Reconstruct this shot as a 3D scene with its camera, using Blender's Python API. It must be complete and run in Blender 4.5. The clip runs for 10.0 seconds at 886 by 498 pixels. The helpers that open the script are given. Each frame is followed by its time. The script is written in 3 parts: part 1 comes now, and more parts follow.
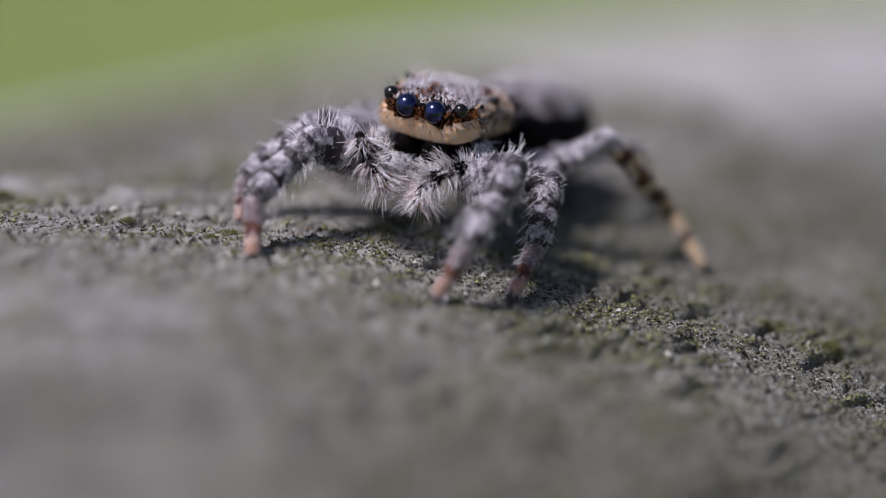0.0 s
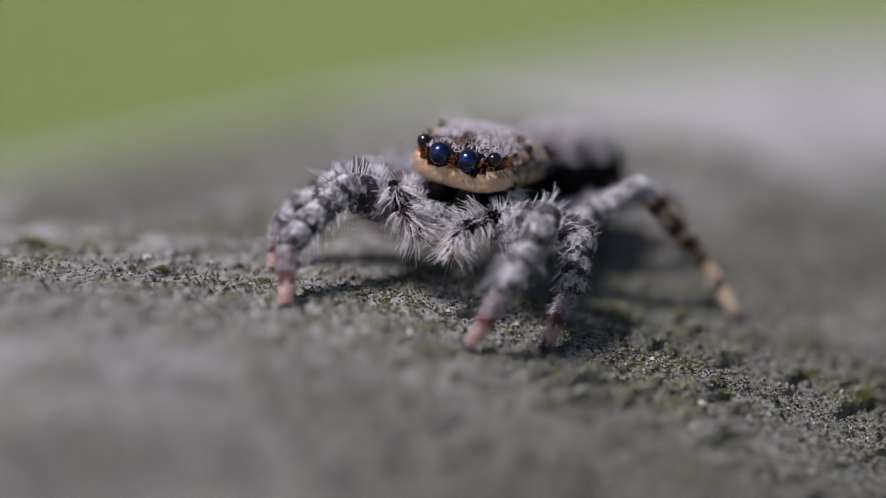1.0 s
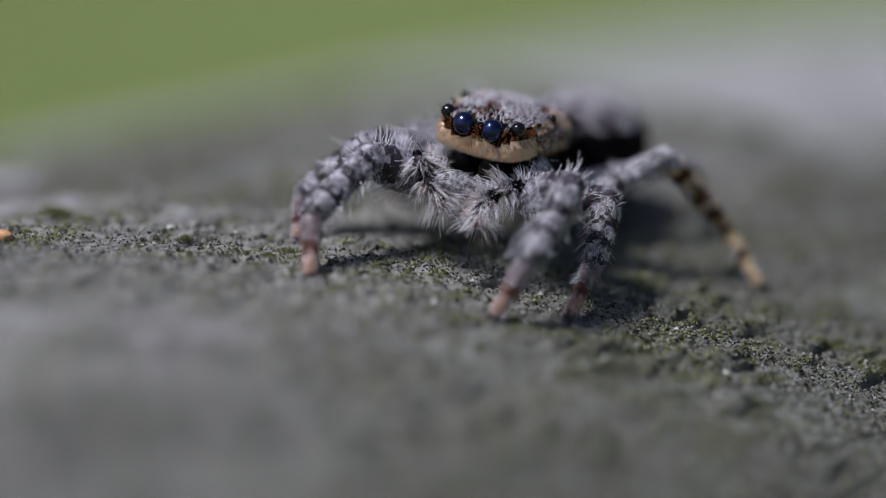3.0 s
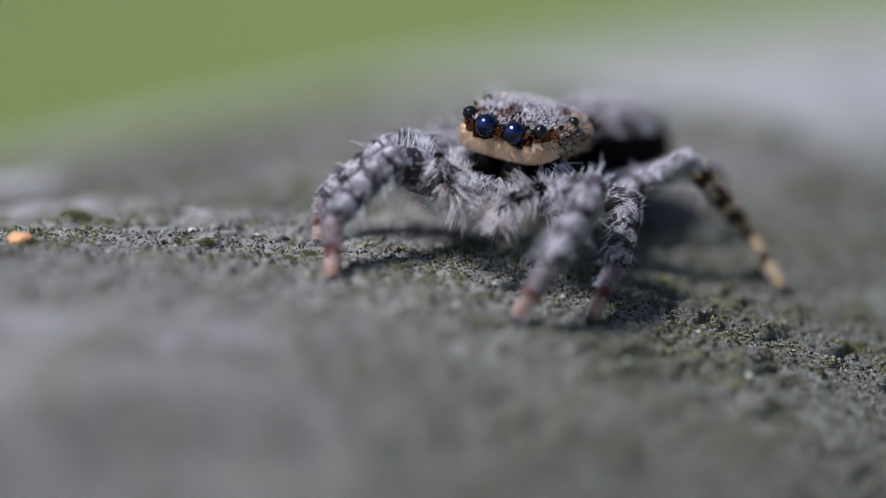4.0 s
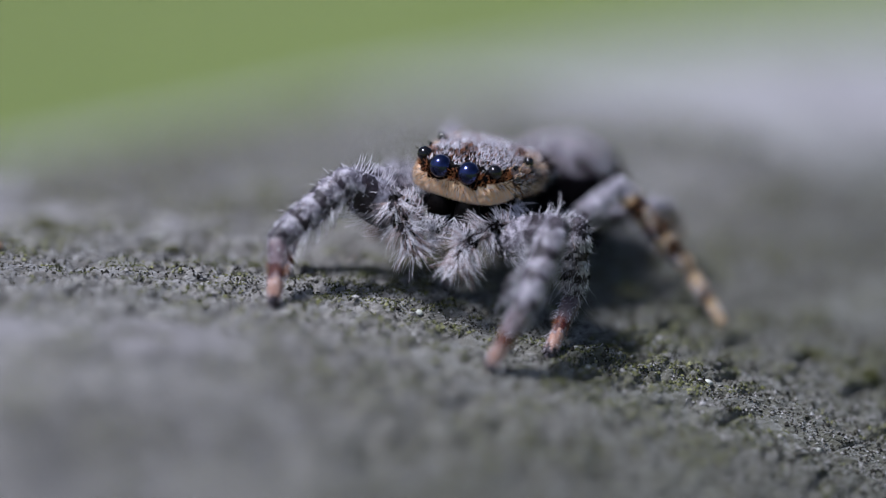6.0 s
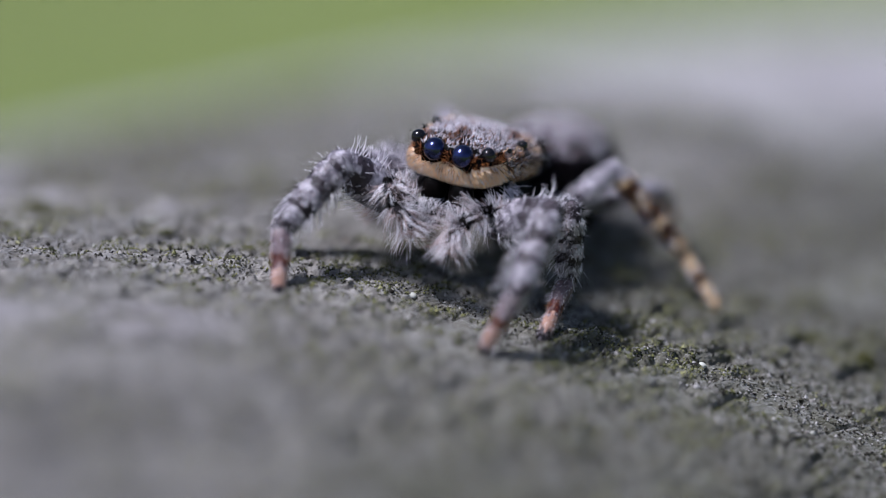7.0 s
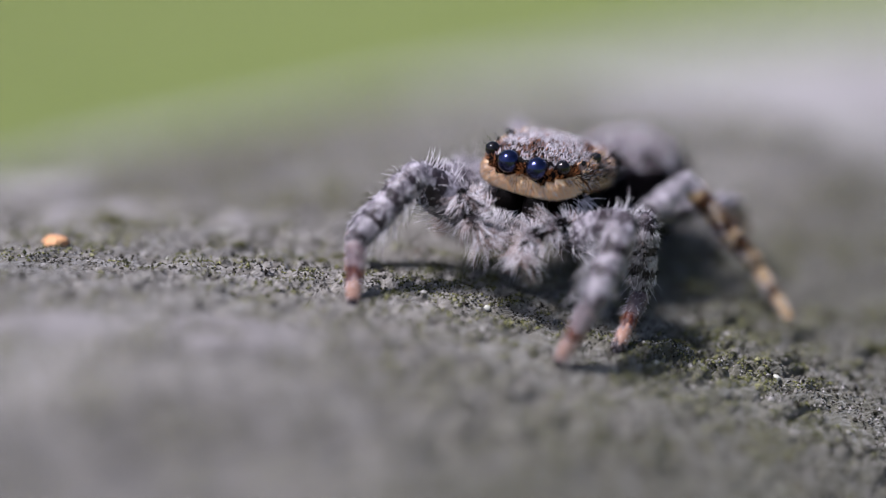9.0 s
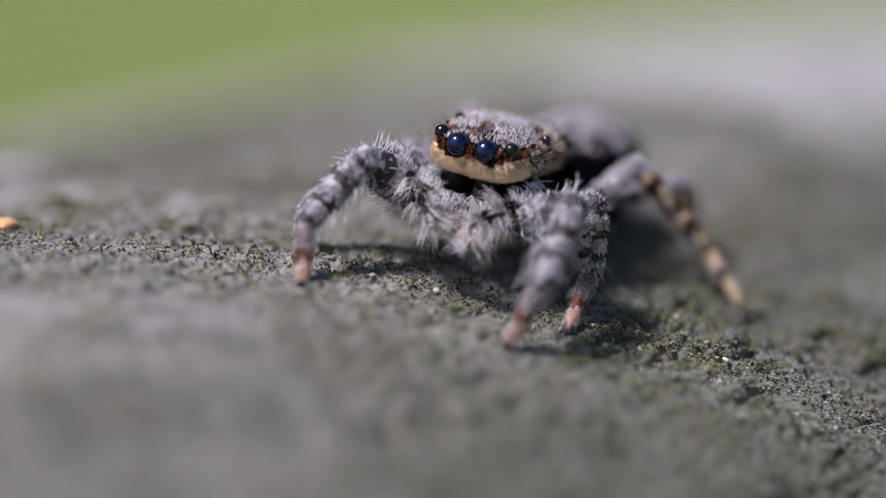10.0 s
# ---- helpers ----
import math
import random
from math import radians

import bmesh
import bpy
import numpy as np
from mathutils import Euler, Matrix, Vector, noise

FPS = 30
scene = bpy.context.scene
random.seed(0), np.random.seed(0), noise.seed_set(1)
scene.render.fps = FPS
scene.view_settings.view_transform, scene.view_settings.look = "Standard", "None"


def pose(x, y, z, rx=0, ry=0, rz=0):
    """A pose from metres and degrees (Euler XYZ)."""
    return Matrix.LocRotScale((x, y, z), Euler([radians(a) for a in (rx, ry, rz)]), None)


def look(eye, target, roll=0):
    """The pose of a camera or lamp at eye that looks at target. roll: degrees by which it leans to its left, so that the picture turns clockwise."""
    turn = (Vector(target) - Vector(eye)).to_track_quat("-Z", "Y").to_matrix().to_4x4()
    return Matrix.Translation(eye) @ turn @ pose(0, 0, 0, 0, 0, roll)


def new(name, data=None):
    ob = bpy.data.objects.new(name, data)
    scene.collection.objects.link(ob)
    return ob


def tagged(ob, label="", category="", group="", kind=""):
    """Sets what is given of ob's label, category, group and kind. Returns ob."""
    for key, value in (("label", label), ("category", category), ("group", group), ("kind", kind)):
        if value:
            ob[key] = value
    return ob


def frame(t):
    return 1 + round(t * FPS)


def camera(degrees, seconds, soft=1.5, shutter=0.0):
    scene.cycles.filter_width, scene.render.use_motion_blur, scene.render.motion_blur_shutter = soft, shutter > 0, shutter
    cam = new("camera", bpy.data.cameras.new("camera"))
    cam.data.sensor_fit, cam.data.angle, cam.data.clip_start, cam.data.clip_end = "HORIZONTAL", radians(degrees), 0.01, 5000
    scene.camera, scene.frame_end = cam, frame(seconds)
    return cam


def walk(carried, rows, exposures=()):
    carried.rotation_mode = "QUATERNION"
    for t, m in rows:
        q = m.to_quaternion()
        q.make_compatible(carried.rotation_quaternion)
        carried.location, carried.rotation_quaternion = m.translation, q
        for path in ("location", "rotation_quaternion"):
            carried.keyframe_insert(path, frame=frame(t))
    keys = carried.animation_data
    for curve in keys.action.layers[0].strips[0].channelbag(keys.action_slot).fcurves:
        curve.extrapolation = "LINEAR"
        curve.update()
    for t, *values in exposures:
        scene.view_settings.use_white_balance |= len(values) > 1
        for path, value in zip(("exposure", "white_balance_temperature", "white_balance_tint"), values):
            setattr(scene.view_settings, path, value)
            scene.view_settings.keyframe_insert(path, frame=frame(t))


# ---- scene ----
MM = 0.001

# camera: held by hand, about 15 cm from the animal, long macro lens with a thin plane of focus
cam = camera(5.984, 10.0, soft=0.9)
cam.data.dof.use_dof = True
cam.data.dof.focus_distance = 150 * MM
cam.data.dof.aperture_fstop = 24.5
cam.data.dof.aperture_blades = 0
CAM = [
    (0, 0.40, -147.40, 31.33), (0.1, 0.33, -147.32, 32.10), (0.2, 0.23, -147.24, 32.32), (0.3, 0.17, -147.16, 32.34), (0.4, -0.04, -147.16, 32.25), (0.5, -0.36, -147.17, 32.41),
    (0.6, -0.54, -147.15, 32.39), (0.7, -0.54, -147.19, 31.91), (0.8, -0.32, -147.23, 31.81), (0.9, -0.22, -147.27, 31.83), (1, -0.19, -147.22, 32.17), (1.1, -0.32, -147.16, 32.64),
    (1.2, -0.30, -147.10, 32.71), (1.3, -0.38, -147.13, 32.68), (1.4, -0.40, -147.15, 32.52), (1.5, -0.36, -147.18, 32.34), (1.6, -0.33, -147.21, 32.17), (1.7, -0.33, -147.24, 31.97),
    (1.8, -0.26, -147.27, 31.84), (1.9, -0.18, -147.26, 31.84), (2, -0.06, -147.25, 32.01), (2.1, -0.24, -147.19, 32.21), (2.2, -0.49, -147.21, 32.15), (2.3, -0.74, -147.24, 32.08),
    (2.4, -0.83, -147.26, 32.02), (2.5, -0.82, -147.26, 31.92), (2.6, -0.91, -147.28, 31.70), (2.7, -0.83, -147.31, 31.64), (3.8, -0.48, -146.98, 31.63), (3.9, -0.69, -146.95, 31.61),
    (4, -1.00, -146.93, 31.61), (4.1, -1.14, -146.90, 31.55), (4.2, -1.19, -146.89, 31.59), (4.3, -1.29, -146.76, 30.96), (4.4, -1.42, -146.80, 30.80), (4.5, -1.54, -146.81, 30.76),
    (4.6, -1.62, -146.82, 30.73), (4.7, -1.70, -146.76, 30.99), (4.8, -1.69, -147.50, 31.62), (4.9, -1.60, -147.49, 31.75), (5, -1.36, -147.50, 31.84), (5.1, -1.11, -147.51, 31.91),
    (5.2, -0.88, -147.54, 31.88), (5.3, -0.64, -148.03, 31.26), (5.4, -0.46, -148.56, 30.71), (5.5, -0.37, -148.86, 30.70), (5.6, -0.35, -148.71, 31.35), (5.7, -0.33, -148.56, 32.12),
    (6.8, -0.43, -148.58, 31.77), (6.9, -0.39, -148.59, 31.73), (7, -0.24, -148.59, 31.79), (7.1, 0.11, -148.69, 31.90), (7.2, 0.13, -148.79, 32.26), (7.3, 0.21, -149.06, 32.33),
    (7.4, 0.19, -149.32, 32.39), (7.5, -0.28, -149.59, 32.32), (7.6, -0.75, -149.76, 32.38), (7.7, -1.02, -149.92, 32.34), (7.8, -1.07, -150.09, 32.36), (7.9, -0.86, -150.27, 32.34),
    (8, -0.59, -150.44, 32.42), (8.1, -0.45, -150.43, 32.44), (8.2, -0.30, -150.43, 32.45), (8.3, -0.24, -150.42, 32.39), (8.4, -0.22, -150.12, 32.43), (8.5, -0.04, -149.83, 32.41),
    (8.6, -0.04, -149.40, 32.34), (8.7, -0.72, -148.98, 32.27), (8.8, -1.19, -148.55, 32.16), (8.9, -1.53, -148.51, 32.17), (9, -1.55, -148.48, 31.99), (9.1, -1.63, -148.52, 31.90),
    (9.2, -1.61, -148.56, 31.27), (9.3, -1.19, -148.60, 31.32), (9.4, -0.97, -148.62, 31.26), (9.5, -0.75, -148.63, 31.30), (9.6, -0.71, -148.61, 31.37), (9.7, -0.71, -148.58, 31.55),
    (9.8, -0.68, -148.56, 31.55), (9.9, -0.68, -148.55, 31.66), (10, -0.65, -148.54, 31.69)]
EXPOSURE = [(0, 0.31, 6200, 19), (0.3, 0.22, 6200, 18), (0.6, 0.26, 6200, 18), (1.0, 0.22, 6200, 18), (1.5, 0.12, 6200, 17), (2.0, 0.16, 6200, 17), (2.2, 0.05, 6150, 15), (2.6, -0.12, 6000, 12), (3.9, 0.27, 5850, 11), (4.6, 0.17, 5720, 11),
            (5.1, 0.16, 5820, 11), (5.4, 0.19, 5620, 12), (7.5, 0.4, 5850, 18), (8.6, 0.5, 6000, 19), (9.0, 0.51, 6100, 19), (9.5, 0.4, 6150, 18), (10, 0.42, 6200, 18)]
walk(cam, [(t, pose(x * MM, y * MM, z * MM, 78, 0, 0)) for t, x, y, z in CAM], EXPOSURE)

# daylight: bright haze, sun high from the side
world = bpy.data.worlds.new("sky")
scene.world = world
world.use_nodes = True
wn = world.node_tree
sky = wn.nodes.new("ShaderNodeTexSky")
sky.sky_type, sky.sun_disc = "NISHITA", False
sky.sun_elevation, sky.sun_rotation = radians(62), radians(-118)
sky.air_density, sky.dust_density = 1.0, 2.5
wn.links.new(sky.outputs[0], wn.nodes["Background"].inputs[0])
wn.nodes["Background"].inputs[1].default_value = 0.072
sun = new("sun", bpy.data.lights.new("sun", "SUN"))
sun.data.energy, sun.data.angle, sun.data.color = 4.75, radians(13), (1.0, 0.97, 0.93)
sun.matrix_world = look((-0.42, -0.22, 0.88), (0, 0, 0))


# ---- materials ----
def material(name, tones, scale, rough=0.7, bump=0.0, bump_scale=None, stretch=(1, 1, 1), specular=0.3, fine=0.35, coat=0.0, random_tone=0.0, turn=0.0, fine_scale=7):
    """Tones mixed by a coarse and a fine noise; scale in features a metre, bump in metres."""
    m = bpy.data.materials.new(name)
    m.use_nodes = True
    nt = m.node_tree
    b = nt.nodes["Principled BSDF"]
    co = nt.nodes.new("ShaderNodeTexCoord")
    mp = nt.nodes.new("ShaderNodeMapping")
    mp.vector_type = "TEXTURE"
    mp.inputs["Scale"].default_value = stretch
    mp.inputs["Rotation"].default_value = (0, 0, turn)
    nt.links.new(co.outputs["Object"], mp.inputs[0])
    n1, n2 = nt.nodes.new("ShaderNodeTexNoise"), nt.nodes.new("ShaderNodeTexNoise")
    n1.inputs["Scale"].default_value, n2.inputs["Scale"].default_value = scale, scale * fine_scale
    n1.inputs["Detail"].default_value, n2.inputs["Detail"].default_value = 4, 3
    mix = nt.nodes.new("ShaderNodeMix")
    mix.inputs[0].default_value = fine
    for n, s in ((n1, 2), (n2, 3)):
        nt.links.new(mp.outputs[0], n.inputs["Vector"])
        nt.links.new(n.outputs[0], mix.inputs[s])
    value = mix.outputs[0]
    if random_tone:
        geo = nt.nodes.new("ShaderNodeNewGeometry")
        ad = nt.nodes.new("ShaderNodeMix")
        ad.inputs[0].default_value = random_tone
        nt.links.new(value, ad.inputs[2])
        nt.links.new(geo.outputs["Random Per Island"], ad.inputs[3])
        value = ad.outputs[0]
    ramp = nt.nodes.new("ShaderNodeValToRGB")
    lo, hi = (0.3, 0.7) if not random_tone else (0.1, 0.9)
    els = ramp.color_ramp.elements
    while len(els) < len(tones):
        els.new(0.5)
    for i, tone in enumerate(tones):
        els[i].position = lo + (hi - lo) * i / max(1, len(tones) - 1)
        els[i].color = (*tone, 1)
    nt.links.new(value, ramp.inputs[0])
    nt.links.new(ramp.outputs[0], b.inputs["Base Color"])
    b.inputs["Roughness"].default_value = rough
    b.inputs["Specular IOR Level"].default_value = specular
    b.inputs["Coat Weight"].default_value = coat
    b.inputs["Coat Roughness"].default_value = 0.03
    if bump:
        n3 = nt.nodes.new("ShaderNodeTexNoise")
        n3.inputs["Scale"].default_value, n3.inputs["Detail"].default_value = bump_scale or scale * 5, 5
        nt.links.new(mp.outputs[0], n3.inputs["Vector"])
        bu = nt.nodes.new("ShaderNodeBump")
        bu.inputs["Distance"].default_value = bump
        nt.links.new(n3.outputs[0], bu.inputs["Height"])
        nt.links.new(bu.outputs[0], b.inputs["Normal"])
    return m


AXIS_TURN = math.atan2(0.74, 0.673)


def wood_material():
    """Grey weathered wood: pale bare plates, darker grain, films of green alga, haze painted in farther along."""
    m = material("weathered_wood", [(0.022, 0.020, 0.016), (0.096, 0.089, 0.078), (0.215, 0.203, 0.187), (0.375, 0.36, 0.345)], 260, rough=0.8, bump=0.00007, bump_scale=16000,
                 stretch=(2.6, 1, 1), specular=0.25, fine=0.46, turn=AXIS_TURN, fine_scale=24)
    nt = m.node_tree
    b = nt.nodes["Principled BSDF"]
    mp = next(n for n in nt.nodes if n.type == "MAPPING")
    broad = next(n for n in nt.nodes if n.type == "TEX_NOISE")
    broad.noise_dimensions = "4D"
    broad.inputs["W"].default_value = 3.7
    b.inputs["Sheen Weight"].default_value, b.inputs["Sheen Roughness"].default_value = 0.45, 0.5
    tone = b.inputs["Base Color"].links[0].from_socket
    film = nt.nodes.new("ShaderNodeTexNoise")
    film.inputs["Scale"].default_value, film.inputs["Detail"].default_value = 190, 6
    nt.links.new(mp.outputs[0], film.inputs["Vector"])
    step = nt.nodes.new("ShaderNodeMapRange")
    step.inputs["From Min"].default_value, step.inputs["From Max"].default_value = 0.38, 0.66
    step.inputs["To Max"].default_value = 0.8
    # more alga toward the flank of the rail, its dark tone also painting the shade there
    split = nt.nodes.new("ShaderNodeSeparateXYZ")
    nt.links.new(mp.outputs[0], split.inputs[0])
    flank = nt.nodes.new("ShaderNodeMapRange")
    flank.inputs["From Min"].default_value, flank.inputs["From Max"].default_value = -0.001, -0.0055
    flank.inputs["To Min"].default_value, flank.inputs["To Max"].default_value = -0.12, 0.42
    along = nt.nodes.new("ShaderNodeMath")
    along.operation = "MULTIPLY_ADD"
    along.inputs[1].default_value = -0.9
    nt.links.new(split.outputs["X"], along.inputs[0])
    nt.links.new(split.outputs["Y"], along.inputs[2])
    nt.links.new(along.outputs[0], flank.inputs[0])
    total = nt.nodes.new("ShaderNodeMath")
    nt.links.new(film.outputs[0], total.inputs[0])
    nt.links.new(flank.outputs[0], total.inputs[1])
    nt.links.new(total.outputs[0], step.inputs[0])
    green = nt.nodes.new("ShaderNodeMix")
    green.data_type = "RGBA"
    green.inputs[7].default_value = (0.038, 0.038, 0.017, 1)
    nt.links.new(step.outputs[0], green.inputs[0])
    nt.links.new(tone, green.inputs[6])
    # paler grey farther along: haze and grazing light put into the colour
    far_pale = nt.nodes.new("ShaderNodeMapRange")
    far_pale.inputs["From Min"].default_value, far_pale.inputs["From Max"].default_value = 0.0, 0.0045
    far_pale.inputs["To Max"].default_value = 0.52
    nt.links.new(split.outputs["X"], far_pale.inputs[0])
    haze_mix = nt.nodes.new("ShaderNodeMix")
    haze_mix.data_type = "RGBA"
    haze_mix.inputs[7].default_value = (0.33, 0.32, 0.32, 1)
    crest = nt.nodes.new("ShaderNodeMapRange")
    crest.inputs["From Min"].default_value, crest.inputs["From Max"].default_value = 0.0, 0.004
    nt.links.new(split.outputs["Y"], crest.inputs[0])
    both = nt.nodes.new("ShaderNodeMath")
    both.operation = "MULTIPLY"
    nt.links.new(far_pale.outputs[0], both.inputs[0])
    nt.links.new(crest.outputs[0], both.inputs[1])
    nt.links.new(both.outputs[0], haze_mix.inputs[0])
    nt.links.new(green.outputs[2], haze_mix.inputs[6])
    nt.links.new(haze_mix.outputs[2], b.inputs["Base Color"])
    return m


WOOD = wood_material()
POST = material("old_wood", [(0.10, 0.09, 0.075), (0.2, 0.19, 0.17), (0.3, 0.29, 0.27)], 60, rough=0.85, bump=0.002, stretch=(1, 1, 10))
GRIT = material("wood_grit", [(0.004, 0.0035, 0.003), (0.014, 0.012, 0.009), (0.034, 0.031, 0.022), (0.075, 0.07, 0.054), (0.13, 0.124, 0.105), (0.2, 0.19, 0.18), (0.42, 0.405, 0.4)], 900, rough=0.75, random_tone=0.75, specular=0.2)
ALGA = material("green_alga", [(0.005, 0.007, 0.002), (0.03, 0.034, 0.010), (0.085, 0.09, 0.028), (0.17, 0.17, 0.065), (0.32, 0.31, 0.20)], 1500, rough=0.8, random_tone=0.6)
MOSS = material("moss_leaf", [(0.018, 0.022, 0.005), (0.065, 0.068, 0.016), (0.18, 0.17, 0.05)], 2500, rough=0.55, random_tone=0.6)
SAND = material("pale_sand", [(0.30, 0.31, 0.27), (0.55, 0.55, 0.5)], 4000, rough=0.4)
HUSK = material("orange_husk", [(0.40, 0.18, 0.075), (0.62, 0.36, 0.19)], 3000, rough=0.6, bump=0.00003)
LAWN = material("lawn", [(0.107, 0.152, 0.035), (0.156, 0.195, 0.056), (0.221, 0.244, 0.092)], 1.1, rough=0.9, bump=0.02, bump_scale=60, fine=0.25)
BLADE = material("grass_blade", [(0.104, 0.152, 0.035), (0.156, 0.198, 0.056), (0.221, 0.25, 0.092)], 3, rough=0.6, random_tone=0.5)

SKIN_GREY = material("grey_cuticle", [(0.005, 0.003, 0.005), (0.04, 0.033, 0.04), (0.12, 0.107, 0.118), (0.26, 0.24, 0.255)], 5200, rough=0.45, bump=0.00002)
SKIN_DARK = material("dark_cuticle", [(0.001, 0.001, 0.001), (0.004, 0.003, 0.003)], 4500, specular=0.03, rough=0.5, bump=0.00001)
HAIR_PALE = material("pale_hair", [(0.58, 0.555, 0.61), (0.94, 0.91, 0.97)], 3000, rough=0.38, specular=0.5, random_tone=0.5)
HAIR_DARK = material("dark_hair", [(0.001, 0.0008, 0.001), (0.006, 0.004, 0.005)], 3000, specular=0.03, rough=0.5, random_tone=0.5)
SKIN_PINK = material("pinkish_cuticle", [(0.10, 0.065, 0.06), (0.30, 0.20, 0.172)], 3500, rough=0.5, bump=0.00001)
SKIN_RED = material("red_brown_cuticle", [(0.025, 0.006, 0.006), (0.10, 0.02, 0.016)], 3500, rough=0.45, bump=0.00001)
SKIN_CREAM = material("cream_cuticle", [(0.34, 0.22, 0.10), (0.58, 0.42, 0.22)], 3500, rough=0.5, bump=0.00001)
HAIR_RUST = material("rust_hair", [(0.09, 0.024, 0.006), (0.42, 0.15, 0.04)], 3000, rough=0.5, random_tone=0.5)
HAIR_CREAM = material("cream_hair", [(0.90, 0.55, 0.29), (0.98, 0.77, 0.52)], 3000, rough=0.5, random_tone=0.5)
HAIR_GREY = material("grey_hair", [(0.15, 0.138, 0.165), (0.40, 0.375, 0.43)], 3000, rough=0.5, random_tone=0.5)
SKIN_DUSK = material("dusky_cuticle", [(0.006, 0.004, 0.006), (0.025, 0.018, 0.024), (0.08, 0.065, 0.078)], 4200, rough=0.45, bump=0.00002)
SKIN_FACE = material("face_cuticle", [(0.80, 0.57, 0.37), (0.94, 0.79, 0.61)], 3500, rough=0.6)
SKIN_MAUVE = material("mauve_cuticle", [(0.045, 0.03, 0.037), (0.14, 0.102, 0.115), (0.32, 0.26, 0.27)], 5000, rough=0.45, bump=0.00001)
SKIN_TIP = material("orange_pink_cuticle", [(0.24, 0.12, 0.085), (0.44, 0.28, 0.22)], 4000, rough=0.45, bump=0.00001)
HAIR_MAUVE = material("mauve_hair", [(0.20, 0.125, 0.115), (0.52, 0.40, 0.38)], 3000, rough=0.5, random_tone=0.5)
SKIN_PALE = material("pale_spotted_cuticle", [(0.005, 0.0035, 0.006), (0.10, 0.088, 0.108), (0.29, 0.268, 0.305), (0.52, 0.49, 0.545)], 6500, rough=0.45, bump=0.00001, fine=0.2)
SKIN_BROWN = material("brown_cuticle", [(0.008, 0.004, 0.003), (0.05, 0.026, 0.014)], 5000, specular=0.2, rough=0.5, bump=0.00001)
SLOTS = [SKIN_GREY, SKIN_DARK, HAIR_PALE, HAIR_DARK, SKIN_PINK, SKIN_RED, SKIN_CREAM, HAIR_RUST, HAIR_CREAM, HAIR_GREY, SKIN_DUSK, SKIN_FACE, HAIR_MAUVE, SKIN_MAUVE, SKIN_TIP, SKIN_PALE, SKIN_BROWN]
GREY, DARK, HPALE, HDARK, PINK, RED, CREAM, HRUST, HCREAM, HGREY, DUSK, FACE, HMAUVE, MAUVE, TIP, PALE, BROWN = range(17)
EYE = material("eye_lens", [(0.004, 0.006, 0.02), (0.055, 0.07, 0.2)], 3800, rough=0.13, specular=0.5, coat=0.4)
EYE.node_tree.nodes["Principled BSDF"].inputs["Metallic"].default_value = 1.0  # metal with blue tones, put in to strengthen the sky's reflection

EYE_SMALL = material("small_eye_lens", [(0.002, 0.0015, 0.0015), (0.006, 0.004, 0.005)], 3000, rough=0.1, specular=0.5)


# ---- small tools ----
def mesh_object(name, verts, faces, mats, slots=None, smooth=True, parent=None, unit=MM):
    me = bpy.data.meshes.new(name)
    me.from_pydata((np.asarray(verts) * unit).tolist(), [], faces)
    for m in mats:
        me.materials.append(m)
    if slots is not None:
        me.polygons.foreach_set("material_index", np.asarray(slots, dtype=np.int32))
    me.polygons.foreach_set("use_smooth", np.full(len(me.polygons), smooth))
    me.update()
    ob = new(name, me)
    ob.parent = parent
    return ob


def value_noise(x, y, seed):
    xi, yi = np.floor(x).astype(np.int64), np.floor(y).astype(np.int64)
    u, v = x - xi, y - yi
    u, v = u * u * (3 - 2 * u), v * v * (3 - 2 * v)

    def corner(a, b):
        h = (a * 374761393 + b * 668265263 + seed * 1442695041) & 0xFFFFFFFF
        h = ((h ^ (h >> 13)) * 1274126177) & 0xFFFFFFFF
        return ((h ^ (h >> 16)) & 0xFFFF) / 65535.0

    low = corner(xi, yi) * (1 - u) + corner(xi + 1, yi) * u
    high = corner(xi, yi + 1) * (1 - u) + corner(xi + 1, yi + 1) * u
    return low * (1 - v) + high * v


class Shell:
    """Gathers skin and hairs of one part, in millimetres."""

    def __init__(self):
        self.v, self.f, self.s = [], [], []

    def grid(self, rings, slot, closed=True):
        """rings: list of rings of points; slot(i, j, centre) gives each face's material."""
        base, n = len(self.v), len(rings[0])
        for r in rings:
            self.v.extend(r)
        for i in range(len(rings) - 1):
            for j in range(n if closed else n - 1):
                k = (j + 1) % n
                q = [base + i * n + j, base + i * n + k, base + (i + 1) * n + k, base + (i + 1) * n + j]
                self.f.append(q)
                c = sum((Vector(self.v[a]) for a in q), Vector()) / 4
                self.s.append(slot(i, j, c))
        return base

    def hair(self, p, d, length, radius, bend, slot, joints=2):
        d = d.normalized()
        a = d.orthogonal().normalized()
        b = d.cross(a)
        base = len(self.v)
        for q in range(joints):
            e = q / joints
            c, r = p + d * length * e + bend * length * 0.85 * e * e, radius * (1 - 0.4 * e)
            for k in range(3):
                ang = k * 2.0944
                self.v.append(tuple(c + (a * math.cos(ang) + b * math.sin(ang)) * r))
        self.v.append(tuple(p + d * length + bend * length * 0.85))
        for q in range(joints):
            for k in range(3):
                m = (k + 1) % 3
                o = base + 3 * q
                self.f.append([o + k, o + m, o + 3 + m, o + 3 + k] if q < joints - 1 else [o + k, o + m, o + 3])
                self.s.append(slot)

    def finish(self, name, parent):
        return mesh_object(name, self.v, self.f, SLOTS, self.s, parent=parent)


def rand_on(shell, faces, rng, count):
    """Random points with normals on quads of a shell, weighted by area."""
    V = np.array(shell.v)
    Q = np.array([shell.f[i] for i in faces])
    a, b, c, d = (V[Q[:, k]] for k in range(4))
